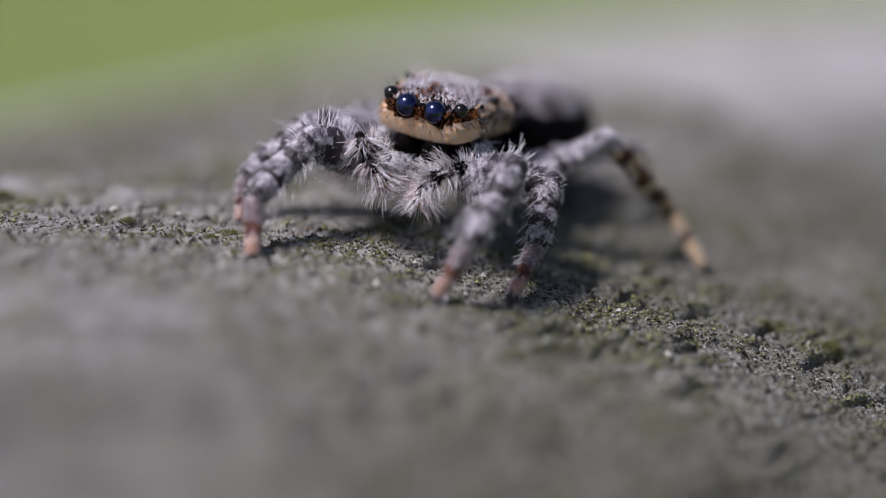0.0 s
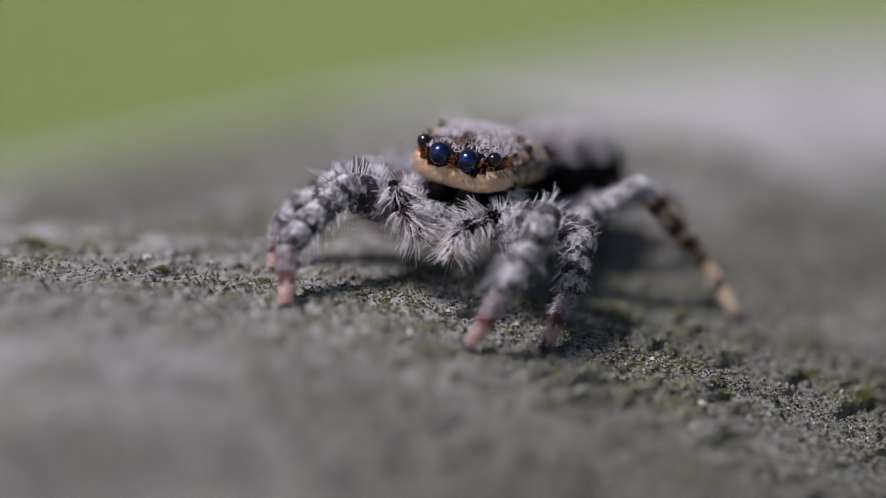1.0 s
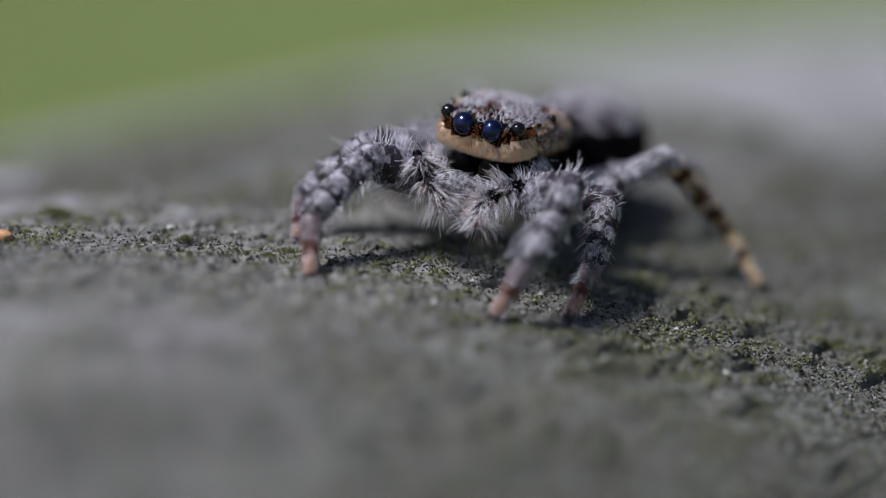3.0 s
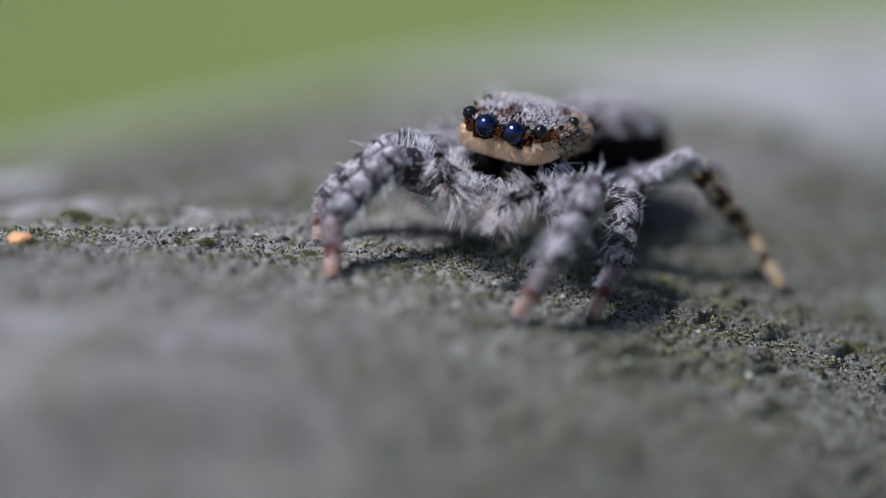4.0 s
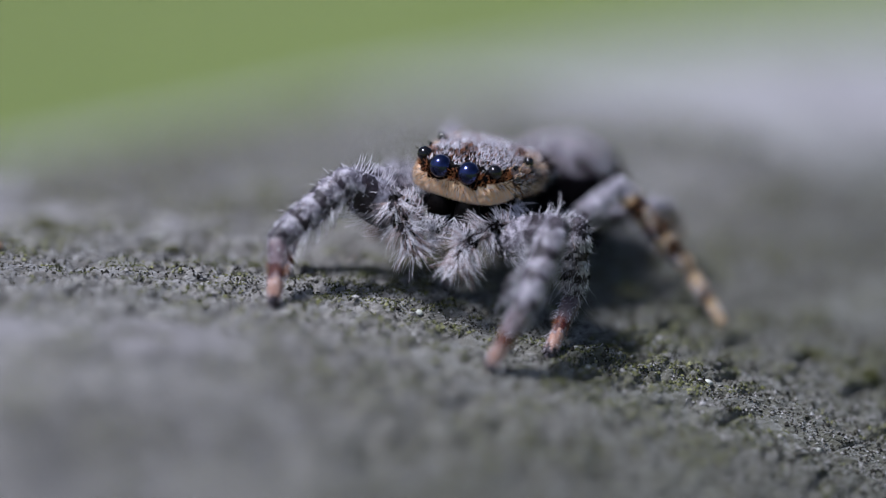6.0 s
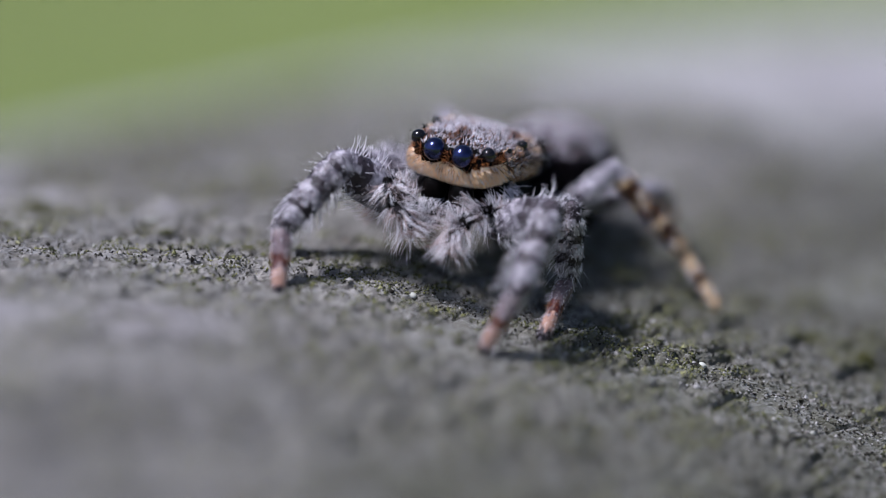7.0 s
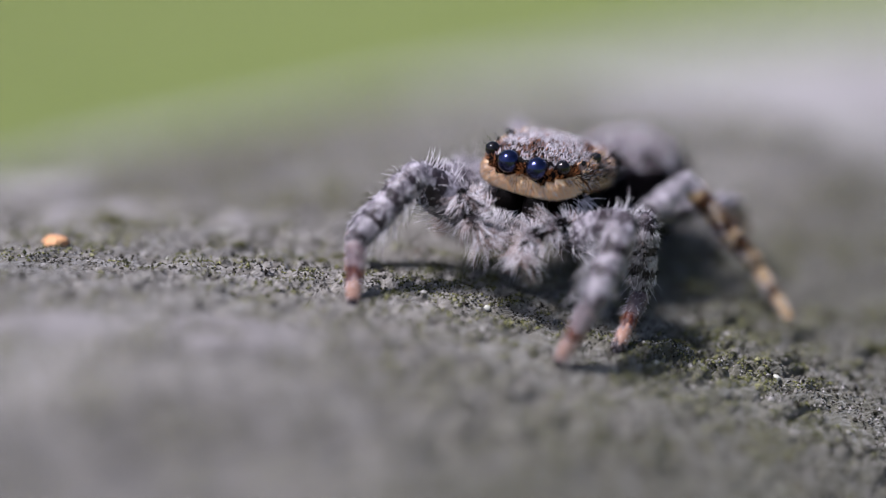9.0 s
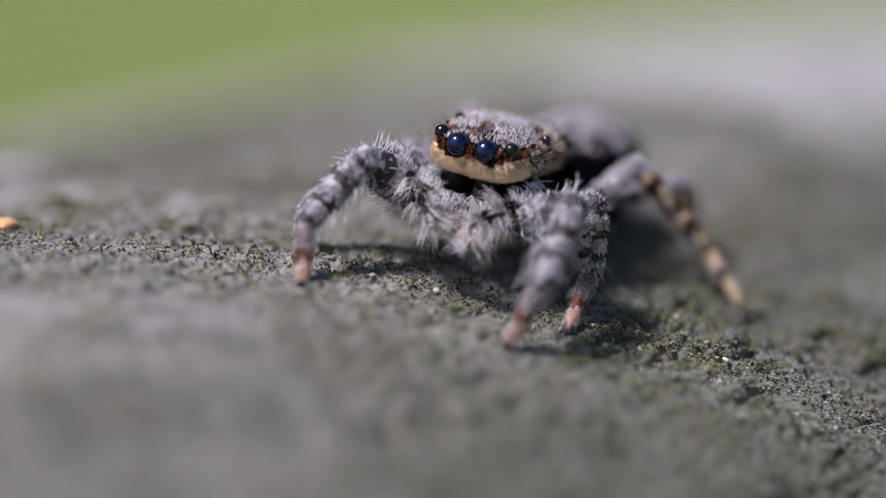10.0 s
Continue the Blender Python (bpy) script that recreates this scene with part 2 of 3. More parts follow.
    nrm = np.cross(c - a, d - b)
    area = np.linalg.norm(nrm, axis=1)
    pick = rng.choice(len(Q), count, p=area / area.sum())
    u, w = rng.random((count, 1)), rng.random((count, 1))
    p = (a[pick] * (1 - u) + b[pick] * u) * (1 - w) + (d[pick] * (1 - u) + c[pick] * u) * w
    n = nrm[pick] / np.maximum(area[pick][:, None], 1e-12)
    return p, n


def tube(length, profile, bands, hairs, seed, hair_len=(0.12, 0.24), hair_r=0.007, fringe=0, fringe_len=(0.3, 0.45), lean=1.0, claw=False):
    """A limb segment along +z with banded skin, a pelt of short hairs and a fringe of long pale ones."""
    rng = np.random.default_rng(seed)
    sh = Shell()
    ts = np.linspace(0, 1, 17)
    rad = np.interp(ts, [p[0] for p in profile], [p[1] for p in profile])
    rings = []
    for t, r in zip(ts, rad):
        ring = []
        for k in range(14):
            ang = 2 * math.pi * k / 14
            rr = r * (1 + 0.05 * noise.noise(Vector((math.cos(ang) * 2, math.sin(ang) * 2, t * 6 + seed))))
            ring.append((rr * math.cos(ang), rr * math.sin(ang), t * length))
        rings.append(ring)
    first, final = rings[0], rings[-1]
    for shrink, rise in ((0.9, 0.42), (0.66, 0.72), (0.34, 0.93), (0.01, 1.0)):
        rings.insert(0, [(x * shrink, y * shrink, -rad[0] * rise) for x, y, z in first])
        rings.append([(x * shrink, y * shrink, length + rad[-1] * rise) for x, y, z in final])

    def band(z, ang=0.0):
        t = z / length + 0.12 * noise.noise(Vector((math.cos(ang) * 2.2, math.sin(ang) * 2.2, z * 3.5 + seed)))
        for end, skin, hair in bands:
            if t <= end:
                return skin, hair
        return bands[-1][1:]

    sh.grid(rings, lambda i, j, c: band(c.z, math.atan2(c.y, c.x))[0])
    skin = list(range(len(sh.f)))
    pts, nrm = rand_on(sh, skin[14:-14], rng, hairs)
    for p, n in zip(pts, nrm):
        p, n = Vector(p), Vector(n)
        slots = band(p.z, math.atan2(p.y, p.x))[1]
        slot = slots[int(rng.random() * len(slots))]
        d = n * rng.uniform(0.4, 0.9) + Vector((0, 0, lean * rng.uniform(0.5, 1.1))) + Vector(rng.normal(0, 0.3, 3))
        sh.hair(p, d, rng.uniform(*hair_len), hair_r * rng.uniform(0.7, 1.2), n * rng.uniform(-0.3, 0.15), slot)
    if fringe:
        pts, nrm = rand_on(sh, skin[14:-14], rng, fringe * 3)
        for p, n in zip(pts, nrm):
            p, n = Vector(p), Vector(n)
            if not 0.04 * length < p.z < 0.94 * length:
                continue
            if n.y < 0.05 and rng.random() < 0.7:
                d = n + Vector((0, 0, rng.uniform(0.0, 0.8))) + Vector(rng.normal(0, 0.2, 3))
                sh.hair(p, d, rng.uniform(*fringe_len), hair_r * 0.95, Vector((0, -0.1, 0.7)) - n * 0.15, HPALE if rng.random() < 0.85 else HGREY, 4)
            elif n.y > 0.05 and rng.random() < 0.05:
                d = n + Vector((0, 0, rng.uniform(-0.4, 0.5))) + Vector(rng.normal(0, 0.25, 3))
                sh.hair(p, d, rng.uniform(0.18, 0.34), hair_r * 0.9, Vector((0, 0, 0.3)), HPALE, 4)
            elif n.y > 0.1 and rng.random() < 0.16:
                d = n + Vector((0, 0, rng.uniform(0.2, 1.0))) + Vector(rng.normal(0, 0.2, 3))
                sh.hair(p, d, rng.uniform(0.15, 0.3), hair_r * 0.7, Vector((0, 0, 0.2)), HDARK)
    if claw:
        for k in range(40):
            ang = rng.uniform(0, 6.28)
            n = Vector((math.cos(ang), math.sin(ang), 0))
            sh.hair(Vector((0, 0, length)) + n * rad[-1] * 0.6, n * 0.7 + Vector((0, 0, 0.9)), rng.uniform(0.07, 0.13), 0.009, Vector((0, 0, 0.1)), HDARK)
    return sh


# ---- the rail on which the animal stands ----
R_RAIL, C_TOP = 27.0, -5.6
FLAT = 1.25  # the log is flatter beyond its crest
Z_AXIS = -math.sqrt(R_RAIL ** 2 - C_TOP ** 2)
AX, AY = 0.673, 0.740


def rail_height(x, y):
    """Height of the rail's skin, in mm, over the plan."""
    c = AY * x - AX * y - C_TOP
    return math.sqrt(max(R_RAIL ** 2 - (c / (FLAT if c < 0 else 1.0)) ** 2, 0)) + Z_AXIS


def arc_of(x, y):
    """Arc from the crest, in mm, of a place in the plan."""
    c = AY * x - AX * y - C_TOP
    return R_RAIL * math.asin(c / (FLAT if c < 0 else 1.0) / R_RAIL)


# open checks in the wood: place along and across the grain, half length
CRACKS = [(-4.28, -0.52, 0.5), (-4.36, 3.49, 0.4), (0.05, 9.25, 0.6), (-6.66, 2.74, 0.5), (1.08, 11.60, 0.5), (-0.17, 6.36, 0.4), (-5.81, -0.34, 0.4), (4.16, 10.52, 0.45), (4.28, 11.7, 0.4), (1.65, 10.5, 0.35), (2.23, 8.6, 0.35), (2.1, 10.2, 0.3), (3.2, 9.6, 0.3)]


def clumps(a, s):
    """Where alga and dust have grown into small hummocks, 0 to 1."""
    wide = value_noise(a / 2.4, s / 1.0, 31)
    return np.clip((0.55 * value_noise(a / 0.36, s / 0.26, 32) + 0.25 * value_noise(a / 0.17, s / 0.13, 33) + 0.4 * wide - 0.56) * 5, 0, 1)


def relief(a, s):
    """Roughness of old wood: a along the grain, s across it, in mm."""
    h = 0.24 * (value_noise(a / 7.5, s / 2.6, 1) - 0.5)
    h += 0.08 * (value_noise(a / 3.0 + 5, s / 0.9, 2) - 0.5)
    ridge = np.abs(value_noise(a / 5.0 + 0.4 * value_noise(a / 2, s / 2, 9), s / 0.55, 3) - 0.5) * 2
    crack = np.clip(1 - ridge / 0.16, 0, 1) * np.clip((value_noise(a / 2.2, s / 1.3, 4) - 0.52) * 5, 0, 1)
    h -= 0.2 * crack
    fleck = value_noise(a / 0.21, s / 0.14, 5)
    h += 0.06 * (fleck - 0.5) + 0.05 * (value_noise(a / 0.12, s / 0.09, 6) - 0.5)
    for a0, s0, reach in CRACKS:
        near = np.clip(2.6 - 1.8 * np.abs(a - a0) / reach, 0, 1)
        ds = s - s0 - 0.06 * np.sin(a * 4)
        h -= 0.5 * np.exp(-(ds / 0.06) ** 2) * near * np.clip(value_noise(a / 0.3, s * 0, 12) * 1.6, 0.2, 1)
        h += 0.08 * np.exp(-((ds + 0.3) / 0.2) ** 2) * near
    worn = np.clip(value_noise(a / 2.8, s / 1.2, 8) * 2 - 0.6, 0, 1)
    pits = np.clip(value_noise(a / 0.22, s / 0.13, 7) - 0.60, 0, 1) * 6
    h -= 0.18 * np.clip(pits, 0, 1) * (0.3 + 0.7 * worn)
    return h + 0.05 * clumps(a, s)


def spaced(lo, hi, fine_lo, fine_hi, step, growth=1.12, largest=6.0):
    mid = list(np.arange(fine_lo, fine_hi, step))
    up, s = [fine_hi], step
    while up[-1] < hi:
        s = min(s * growth, largest)
        up.append(min(up[-1] + s, hi))
    down, s = [fine_lo], step
    while down[-1] > lo:
        s = min(s * growth, largest)
        down.append(max(down[-1] - s, lo))
    return np.array(down[:0:-1] + mid + up)


def sag(a):
    """How far the crooked rail falls off beyond the animal, in mm."""
    beyond = np.maximum(a - 13.0, 0.0)
    return -0.085 * beyond * beyond / (beyond + 9.0)


def rail_point(a, s, h):
    """World point of the rail's skin: a along, s the arc from the top, h outward."""
    ang = s / R_RAIL
    c = C_TOP + (R_RAIL + h) * np.sin(ang) * np.where(ang < 0, FLAT, 1.0)
    z = Z_AXIS + (R_RAIL + h) * np.cos(ang) + sag(a)
    return np.stack([AX * a + AY * c, AY * a - AX * c, z], axis=-1)


def build_fence():
    fence = new("wooden_fence")
    tagged(fence, "weathered grey round wooden fence rail with green algae", "fence")
    half = math.pi * R_RAIL
    a = spaced(-500, 500, -11.5, 11.5, 0.052, largest=12)
    s = spaced(-half, half, -7.5, 17.5, 0.052, growth=1.1, largest=3)[:-1]
    A, S = np.meshgrid(a, s, indexing="ij")
    H = relief(A, S)
    P = rail_point(A, S, H).reshape(-1, 3)
    na, ns = len(a), len(s)
    i, j = np.meshgrid(np.arange(na - 1), np.arange(ns), indexing="ij")
    k = (j + 1) % ns
    faces = np.stack([i * ns + j, (i + 1) * ns + j, (i + 1) * ns + k, i * ns + k], axis=-1).reshape(-1, 4)
    rail = mesh_object("rail", P, [], [WOOD], parent=fence)
    me = rail.data
    me.clear_geometry()
    me.vertices.add(len(P))
    me.vertices.foreach_set("co", (P * MM).ravel())
    me.loops.add(faces.size)
    me.loops.foreach_set("vertex_index", faces.ravel().astype(np.int32))
    me.polygons.add(len(faces))
    me.polygons.foreach_set("loop_start", np.arange(0, faces.size, 4, dtype=np.int32))
    me.polygons.foreach_set("use_smooth", np.ones(len(faces), dtype=bool))
    me.update(calc_edges=True)
    me.validate()
    # two round posts carry the rail
    for end in (-430, 430):
        x, y = AX * end + AY * C_TOP, AY * end - AX * C_TOP
        rings = []
        for z, r in ((-880, 44), (-600, 43), (-300, 42), (-75, 41), (-52, 40), (Z_AXIS - R_RAIL + 3, 36), (Z_AXIS - R_RAIL + 4, 2)):
            rings.append([(r * (1 + 0.03 * noise.noise(Vector((q, z * 0.01, end)))) * math.cos(q * math.tau / 28), r * math.sin(q * math.tau / 28), z) for q in range(28)])
        sh = Shell()
        sh.grid(rings, lambda i, j, c: 0)
        post = mesh_object("post", sh.v, sh.f, [POST], parent=fence)
        post.location = (x * MM, y * MM, float(sag(np.float64(end))) * MM)
    return fence


def surface_normal(x, y):
    c = AY * x - AX * y
    n = Vector((AY * (c - C_TOP), -AX * (c - C_TOP), rail_height(x, y) - Z_AXIS))
    return n.normalized()


def build_grit():
    """Loose crumbs of wood, dust and alga on the rail."""
    rng = np.random.default_rng(11)
    for name, mat, count, size, label, threshold in (
            ("wood_crumbs", GRIT, 118000, (0.011, 0.036), "fine grey and dark crumbs lying on weathered wood", 0.12),
            ("alga_crust", ALGA, 108000, (0.010, 0.030), "yellow-green algae crust in the hollows of weathered wood", 0.34)):
        a, s = rng.uniform(-17.0, 11.5, count * 4), rng.uniform(-7, 17.5, count * 4)
        # the rail is barer toward its near end
        sparse = rng.random(count * 4) < np.clip(1.0 + 0.07 * (a - 0.18 * s), 0.3, 1.0) * np.where(a > -11.5, 1.0, 0.5)
        a, s = a[sparse], s[sparse]
        keep = value_noise(a / 1.6, s / 0.7, 21) > threshold + 0.1 * rng.random(len(a)) if mat is GRIT else clumps(a, s) > 0.15 + 0.6 * rng.random(len(a))
        a, s = a[keep][:count], s[keep][:count]
        P = rail_point(a, s, relief(a, s))
        r = rng.uniform(*size, len(a)) * np.where(rng.random(len(a)) < 0.06, 1.8, 1.0) * np.where(a < -11.5, 1.6, 1.0)
        octa = np.array([(1, 0, 0), (-1, 0, 0), (0, 1, 0), (0, -1, 0), (0, 0, 1), (0, 0, -1)], float)
        tri = np.array([(0, 2, 4), (2, 1, 4), (1, 3, 4), (3, 0, 4), (2, 0, 5), (1, 2, 5), (3, 1, 5), (0, 3, 5)])
        V = octa[None] * r[:, None, None] * rng.uniform(0.5, 1.3, (len(a), 6, 1))
        ang = rng.uniform(0, 6.283, len(a))
        ca, sa = np.cos(ang)[:, None], np.sin(ang)[:, None]
        V = np.stack([V[..., 0] * ca - V[..., 1] * sa, V[..., 0] * sa + V[..., 1] * ca, V[..., 2] + r[:, None] * 0.4], -1) + P[:, None]
        F = (tri[None] + np.arange(len(a))[:, None, None] * 6).reshape(-1, 3)
        ob = mesh_object(name, V.reshape(-1, 3), F.tolist(), [mat], smooth=False)
        tagged(ob, label, "debris", kind="stuff")


def pebble(name, x, y, size, mat, label, category, seed, squash=0.7, group=""):
    rng = random.Random(seed)
    bm = bmesh.new()
    bmesh.ops.create_icosphere(bm, subdivisions=2, radius=1.0)
    for v in bm.verts:
        v.co *= 1 + 0.55 * noise.noise(v.co * 1.5 + Vector((seed, 0, 0)))
        v.co.z *= squash
        v.co.x *= 1.25
    n = surface_normal(x, y)
    turn = Vector((0, 0, 1)).rotation_difference(n).to_matrix().to_4x4() @ Matrix.Rotation(rng.uniform(0, 6), 4, "Z")
    bm.transform(turn @ Matrix.Scale(size * MM, 4))
    me = bpy.data.meshes.new(name)
    bm.to_mesh(me)
    bm.free()
    me.materials.append(mat)
    me.polygons.foreach_set("use_smooth", np.ones(len(me.polygons), dtype=bool))
    ob = new(name, me)
    s = arc_of(x, y)
    h = float(relief(np.array([AX * x + AY * y]), np.array([s]))[0])
    p = Vector((x, y, rail_height(x, y))) + n * (h + size * squash * 0.55)
    ob.location = p * MM
    return tagged(ob, label, category, group)


def moss_cushion(x, y, size, seed):
    """A low cushion of tiny pointed moss leaves."""
    rng = np.random.default_rng(seed)
    n = surface_normal(x, y)
    side = n.orthogonal().normalized()
    grain = Vector((AX, AY, 0.0))
    across = n.cross(grain).normalized()
    verts, faces = [], []
    for k in range(420):
        u, w = rng.normal(0, 0.55), rng.normal(0, 0.34)
        out = u * u + w * w
        if out > 1.1:
            continue
        px, py = x + (grain.x * u + across.x * w) * size, y + (grain.y * u + across.y * w) * size
        a, arc = AX * px + AY * py, arc_of(px, py)
        h = float(relief(np.array([a]), np.array([arc]))[0]) + size * 0.3 * (1.0 - out) * rng.random() - 0.01
        p = Vector(rail_point(np.float64(a), np.float64(arc), h))
        d = (n + Vector(rng.normal(0, 0.6, 3))).normalized()
        e = d.cross(side).normalized()
        length, width = size * rng.uniform(0.10, 0.2), size * rng.uniform(0.035, 0.06)
        base = len(verts)
        verts += [tuple(p - e * width * 0.5), tuple(p + d * length * 0.45 - e * width), tuple(p + d * length + n * 0.01), tuple(p + d * length * 0.45 + e * width), tuple(p + d * length * 0.4 + d.cross(e) * width * 0.7)]
        faces += [[base, base + 1, base + 4], [base + 1, base + 2, base + 4], [base + 2, base + 3, base + 4], [base + 3, base, base + 4], [base, base + 3, base + 2, base + 1]]
    ob = mesh_object("moss_cushion", verts, faces, [MOSS], smooth=False)
    return tagged(ob, "tiny yellow-green moss cushion in a crack of weathered wood", "moss", "moss on the rail")


def build_flakes(fence):
    """Bare pale slivers of wood standing a little proud of the dark skin of the rail, and far patches added to lighten
    its distant part.
    """
    rail = next(o for o in fence.children if o.name == "rail")
    pale = material("bare_wood_and_far_lift", [(0.14, 0.132, 0.13), (0.235, 0.223, 0.226), (0.35, 0.335, 0.345)], 700, rough=0.75, bump=0.00004, bump_scale=8000, fine=0.4)
    faint = material("faint_bare_wood", [(0.12, 0.113, 0.110), (0.18, 0.17, 0.17), (0.26, 0.247, 0.25)], 700, rough=0.8, bump=0.00004, bump_scale=8000, fine=0.4)
    # the large far ones, last in the list, are added to brighten the distant strip
    for q, (x, y, length, width, turn) in enumerate(((-5.3, -5.2, 2.4, 0.8, 14), (-8.6, -6.0, 1.7, 0.9, 18), (-8.0, 3.0, 1.3, 0.6, 14), (-5.65, 1.8, 0.8, 0.36, 22), (-1.5, 5.0, 1.6, 0.5, 25),
                                                     (-9.6, 6.5, 1.8, 0.8, 25), (6.5, 15.5, 4.0, 1.3, 44), (9.5, 15.0, 4.5, 1.5, 47), (13.5, 22.0, 6.0, 2.0, 47), (9.0, 21.0, 5.0, 1.6, 46), (1.5, 10.0, 2.2, 0.6, 42))):
        sh = Shell()
        ca, sa = math.cos(radians(turn)), math.sin(radians(turn))
        rings = []
        for i in range(11):
            e = i / 10
            ring = []
            for k in range(30):
                ang = math.tau * k / 30
                rr = e * (1 + 0.35 * noise.noise(Vector((math.cos(ang) * 1.3, math.sin(ang) * 1.3, q * 3.7))))
                u, w = rr * length * math.cos(ang), rr * width * math.sin(ang)
                px, py = x + u * ca - w * sa, y + u * sa + w * ca
                h = 0.06 + 0.09 * noise.noise(Vector((u * 1.5, w * 3, q))) - 0.28 * e ** 6
                ring.append(tuple(rail_point(AX * px + AY * py, arc_of(px, py), h)))
            rings.append(ring)
        sh.grid(rings[::-1], lambda i, j, c: 0)
        mesh_object("sliver_and_far_patch", sh.v, sh.f, [faint if q < 2 else pale], parent=rail)


# ---- the jumping spider ----
ROOT_A = pose(-0.28, 0.323, 0.087, -4, -9.5, 155)
ROOT_B = pose(-0.43, -1.36, -0.15, -4.5, -12, 155)
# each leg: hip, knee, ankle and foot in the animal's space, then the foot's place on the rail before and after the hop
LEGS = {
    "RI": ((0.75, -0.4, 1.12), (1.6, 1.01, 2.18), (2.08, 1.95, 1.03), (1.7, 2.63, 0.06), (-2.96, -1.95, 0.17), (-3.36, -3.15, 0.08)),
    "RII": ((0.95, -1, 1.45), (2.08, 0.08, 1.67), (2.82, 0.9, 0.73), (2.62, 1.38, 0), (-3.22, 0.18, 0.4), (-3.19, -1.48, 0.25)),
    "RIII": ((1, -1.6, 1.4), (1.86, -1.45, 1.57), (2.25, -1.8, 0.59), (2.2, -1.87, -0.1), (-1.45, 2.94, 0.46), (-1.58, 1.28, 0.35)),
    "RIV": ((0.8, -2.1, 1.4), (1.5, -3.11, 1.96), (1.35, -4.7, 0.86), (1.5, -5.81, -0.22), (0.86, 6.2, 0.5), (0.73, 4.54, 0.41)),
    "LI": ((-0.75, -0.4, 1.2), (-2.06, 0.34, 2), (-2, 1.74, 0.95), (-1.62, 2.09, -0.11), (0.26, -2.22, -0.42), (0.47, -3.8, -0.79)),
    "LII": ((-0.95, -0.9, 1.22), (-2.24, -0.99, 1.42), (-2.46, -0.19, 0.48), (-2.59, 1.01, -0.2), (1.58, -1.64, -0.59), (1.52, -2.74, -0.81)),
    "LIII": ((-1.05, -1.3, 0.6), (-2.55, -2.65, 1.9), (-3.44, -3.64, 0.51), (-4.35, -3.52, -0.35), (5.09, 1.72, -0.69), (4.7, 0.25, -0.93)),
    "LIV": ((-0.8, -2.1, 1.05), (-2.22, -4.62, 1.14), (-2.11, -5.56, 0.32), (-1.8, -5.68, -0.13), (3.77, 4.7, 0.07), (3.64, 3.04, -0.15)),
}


def bone(p, q, side):
    """A frame at p whose z points to q."""
    z = (q - p).normalized()
    y = z.cross(side).normalized()
    x = y.cross(z)
    m = Matrix((x, y, z)).transposed().to_4x4()
    m.translation = p
    return m


def bend_leg(hip, foot, rest, lean=Vector((0, 0, 0))):
    """Joints of a leg for a given foot, with the lengths and the bend of the resting pose."""
    h0, k0, a0, f0 = rest
    l1, l2, l3 = (k0 - h0).length, (a0 - k0).length, (f0 - a0).length
    drop = (a0 - f0).normalized()
    turn = Vector((f0 - h0)).rotation_difference(foot - hip)
    drop = (drop + (turn @ drop) * 0.5).normalized()
    ankle = foot + drop * l3
    way = ankle - hip
    dist = way.length
    reach = (l1 + l2) * 0.985
    if dist > reach:
        ankle = hip + way * (reach / dist)
        foot_dir = (foot - ankle).normalized()
        way, dist = ankle - hip, reach
        foot = ankle + foot_dir * l3
    dist = max(dist, abs(l1 - l2) * 1.05)
    u = way.normalized()
    x = (l1 * l1 - l2 * l2 + dist * dist) / (2 * dist)
    y = math.sqrt(max(l1 * l1 - x * x, 0.0))
    pole = turn @ (k0 - h0)
    pole = pole.normalized() + lean
    pole = (pole - u * pole.dot(u)).normalized()
    knee = hip + u * x + pole * y
    return hip, knee, ankle, foot


FRONT_BANDS = ([(0.25, GREY, (HPALE, HGREY, HGREY)), (0.74, PALE, (HPALE, HGREY, HPALE, HDARK)), (0.93, DUSK, (HDARK, HGREY, HDARK, HDARK, HPALE)), (1.1, PALE, (HPALE, HGREY, HDARK))],
               [(0.09, DUSK, (HDARK, HDARK, HGREY)), (0.31, PALE, (HPALE, HPALE, HGREY, HMAUVE, HDARK)), (0.41, DUSK, (HDARK, HDARK, HDARK, HGREY, HDARK)), (0.63, PALE, (HPALE, HPALE, HGREY, HMAUVE, HDARK)),
                (0.75, DUSK, (HDARK, HDARK, HDARK, HGREY, HDARK)), (0.92, PALE, (HPALE, HPALE, HGREY)), (1.1, DUSK, (HDARK, HDARK, HGREY, HPALE))],
               [(0.07, GREY, (HPALE,)), (0.44, MAUVE, (HMAUVE, HGREY, HPALE)), (0.61, RED, (HRUST, HRUST, HMAUVE)), (0.67, MAUVE, (HPALE, HMAUVE, HGREY)),
                (0.96, TIP, (HMAUVE, HMAUVE, HPALE)), (1.1, DUSK, (HMAUVE, HGREY))])
BACK_BANDS = ([(0.3, PALE, (HPALE, HGREY, HPALE)), (0.4, DUSK, (HDARK, HGREY, HPALE)), (0.54, PALE, (HPALE, HGREY)), (0.62, DUSK, (HPALE, HGREY, HDARK)), (1.1, PALE, (HPALE, HGREY, HPALE, HDARK))],
              [(0.12, PALE, (HPALE, HPALE, HGREY)), (0.17, CREAM, (HPALE, HCREAM)), (0.34, BROWN, (HDARK, HRUST)), (0.42, CREAM, (HCREAM, HPALE)), (0.62, BROWN, (HDARK, HRUST)), (0.71, CREAM, (HCREAM, HPALE)),
               (0.92, BROWN, (HDARK, HRUST)), (1.1, CREAM, (HCREAM,))],
              [(0.15, BROWN, (HDARK,)), (0.40, CREAM, (HCREAM, HPALE)), (0.60, BROWN, (HDARK, HRUST)), (1.1, CREAM, (HCREAM, HPALE))])


TUFTS = {"LI": 16, "RI": 22, "RIII": 14}


def knee_tuft(leg, length, radius, count, seed):
    """Long pale bristles that stand up before the knee."""
    rng = np.random.default_rng(seed)
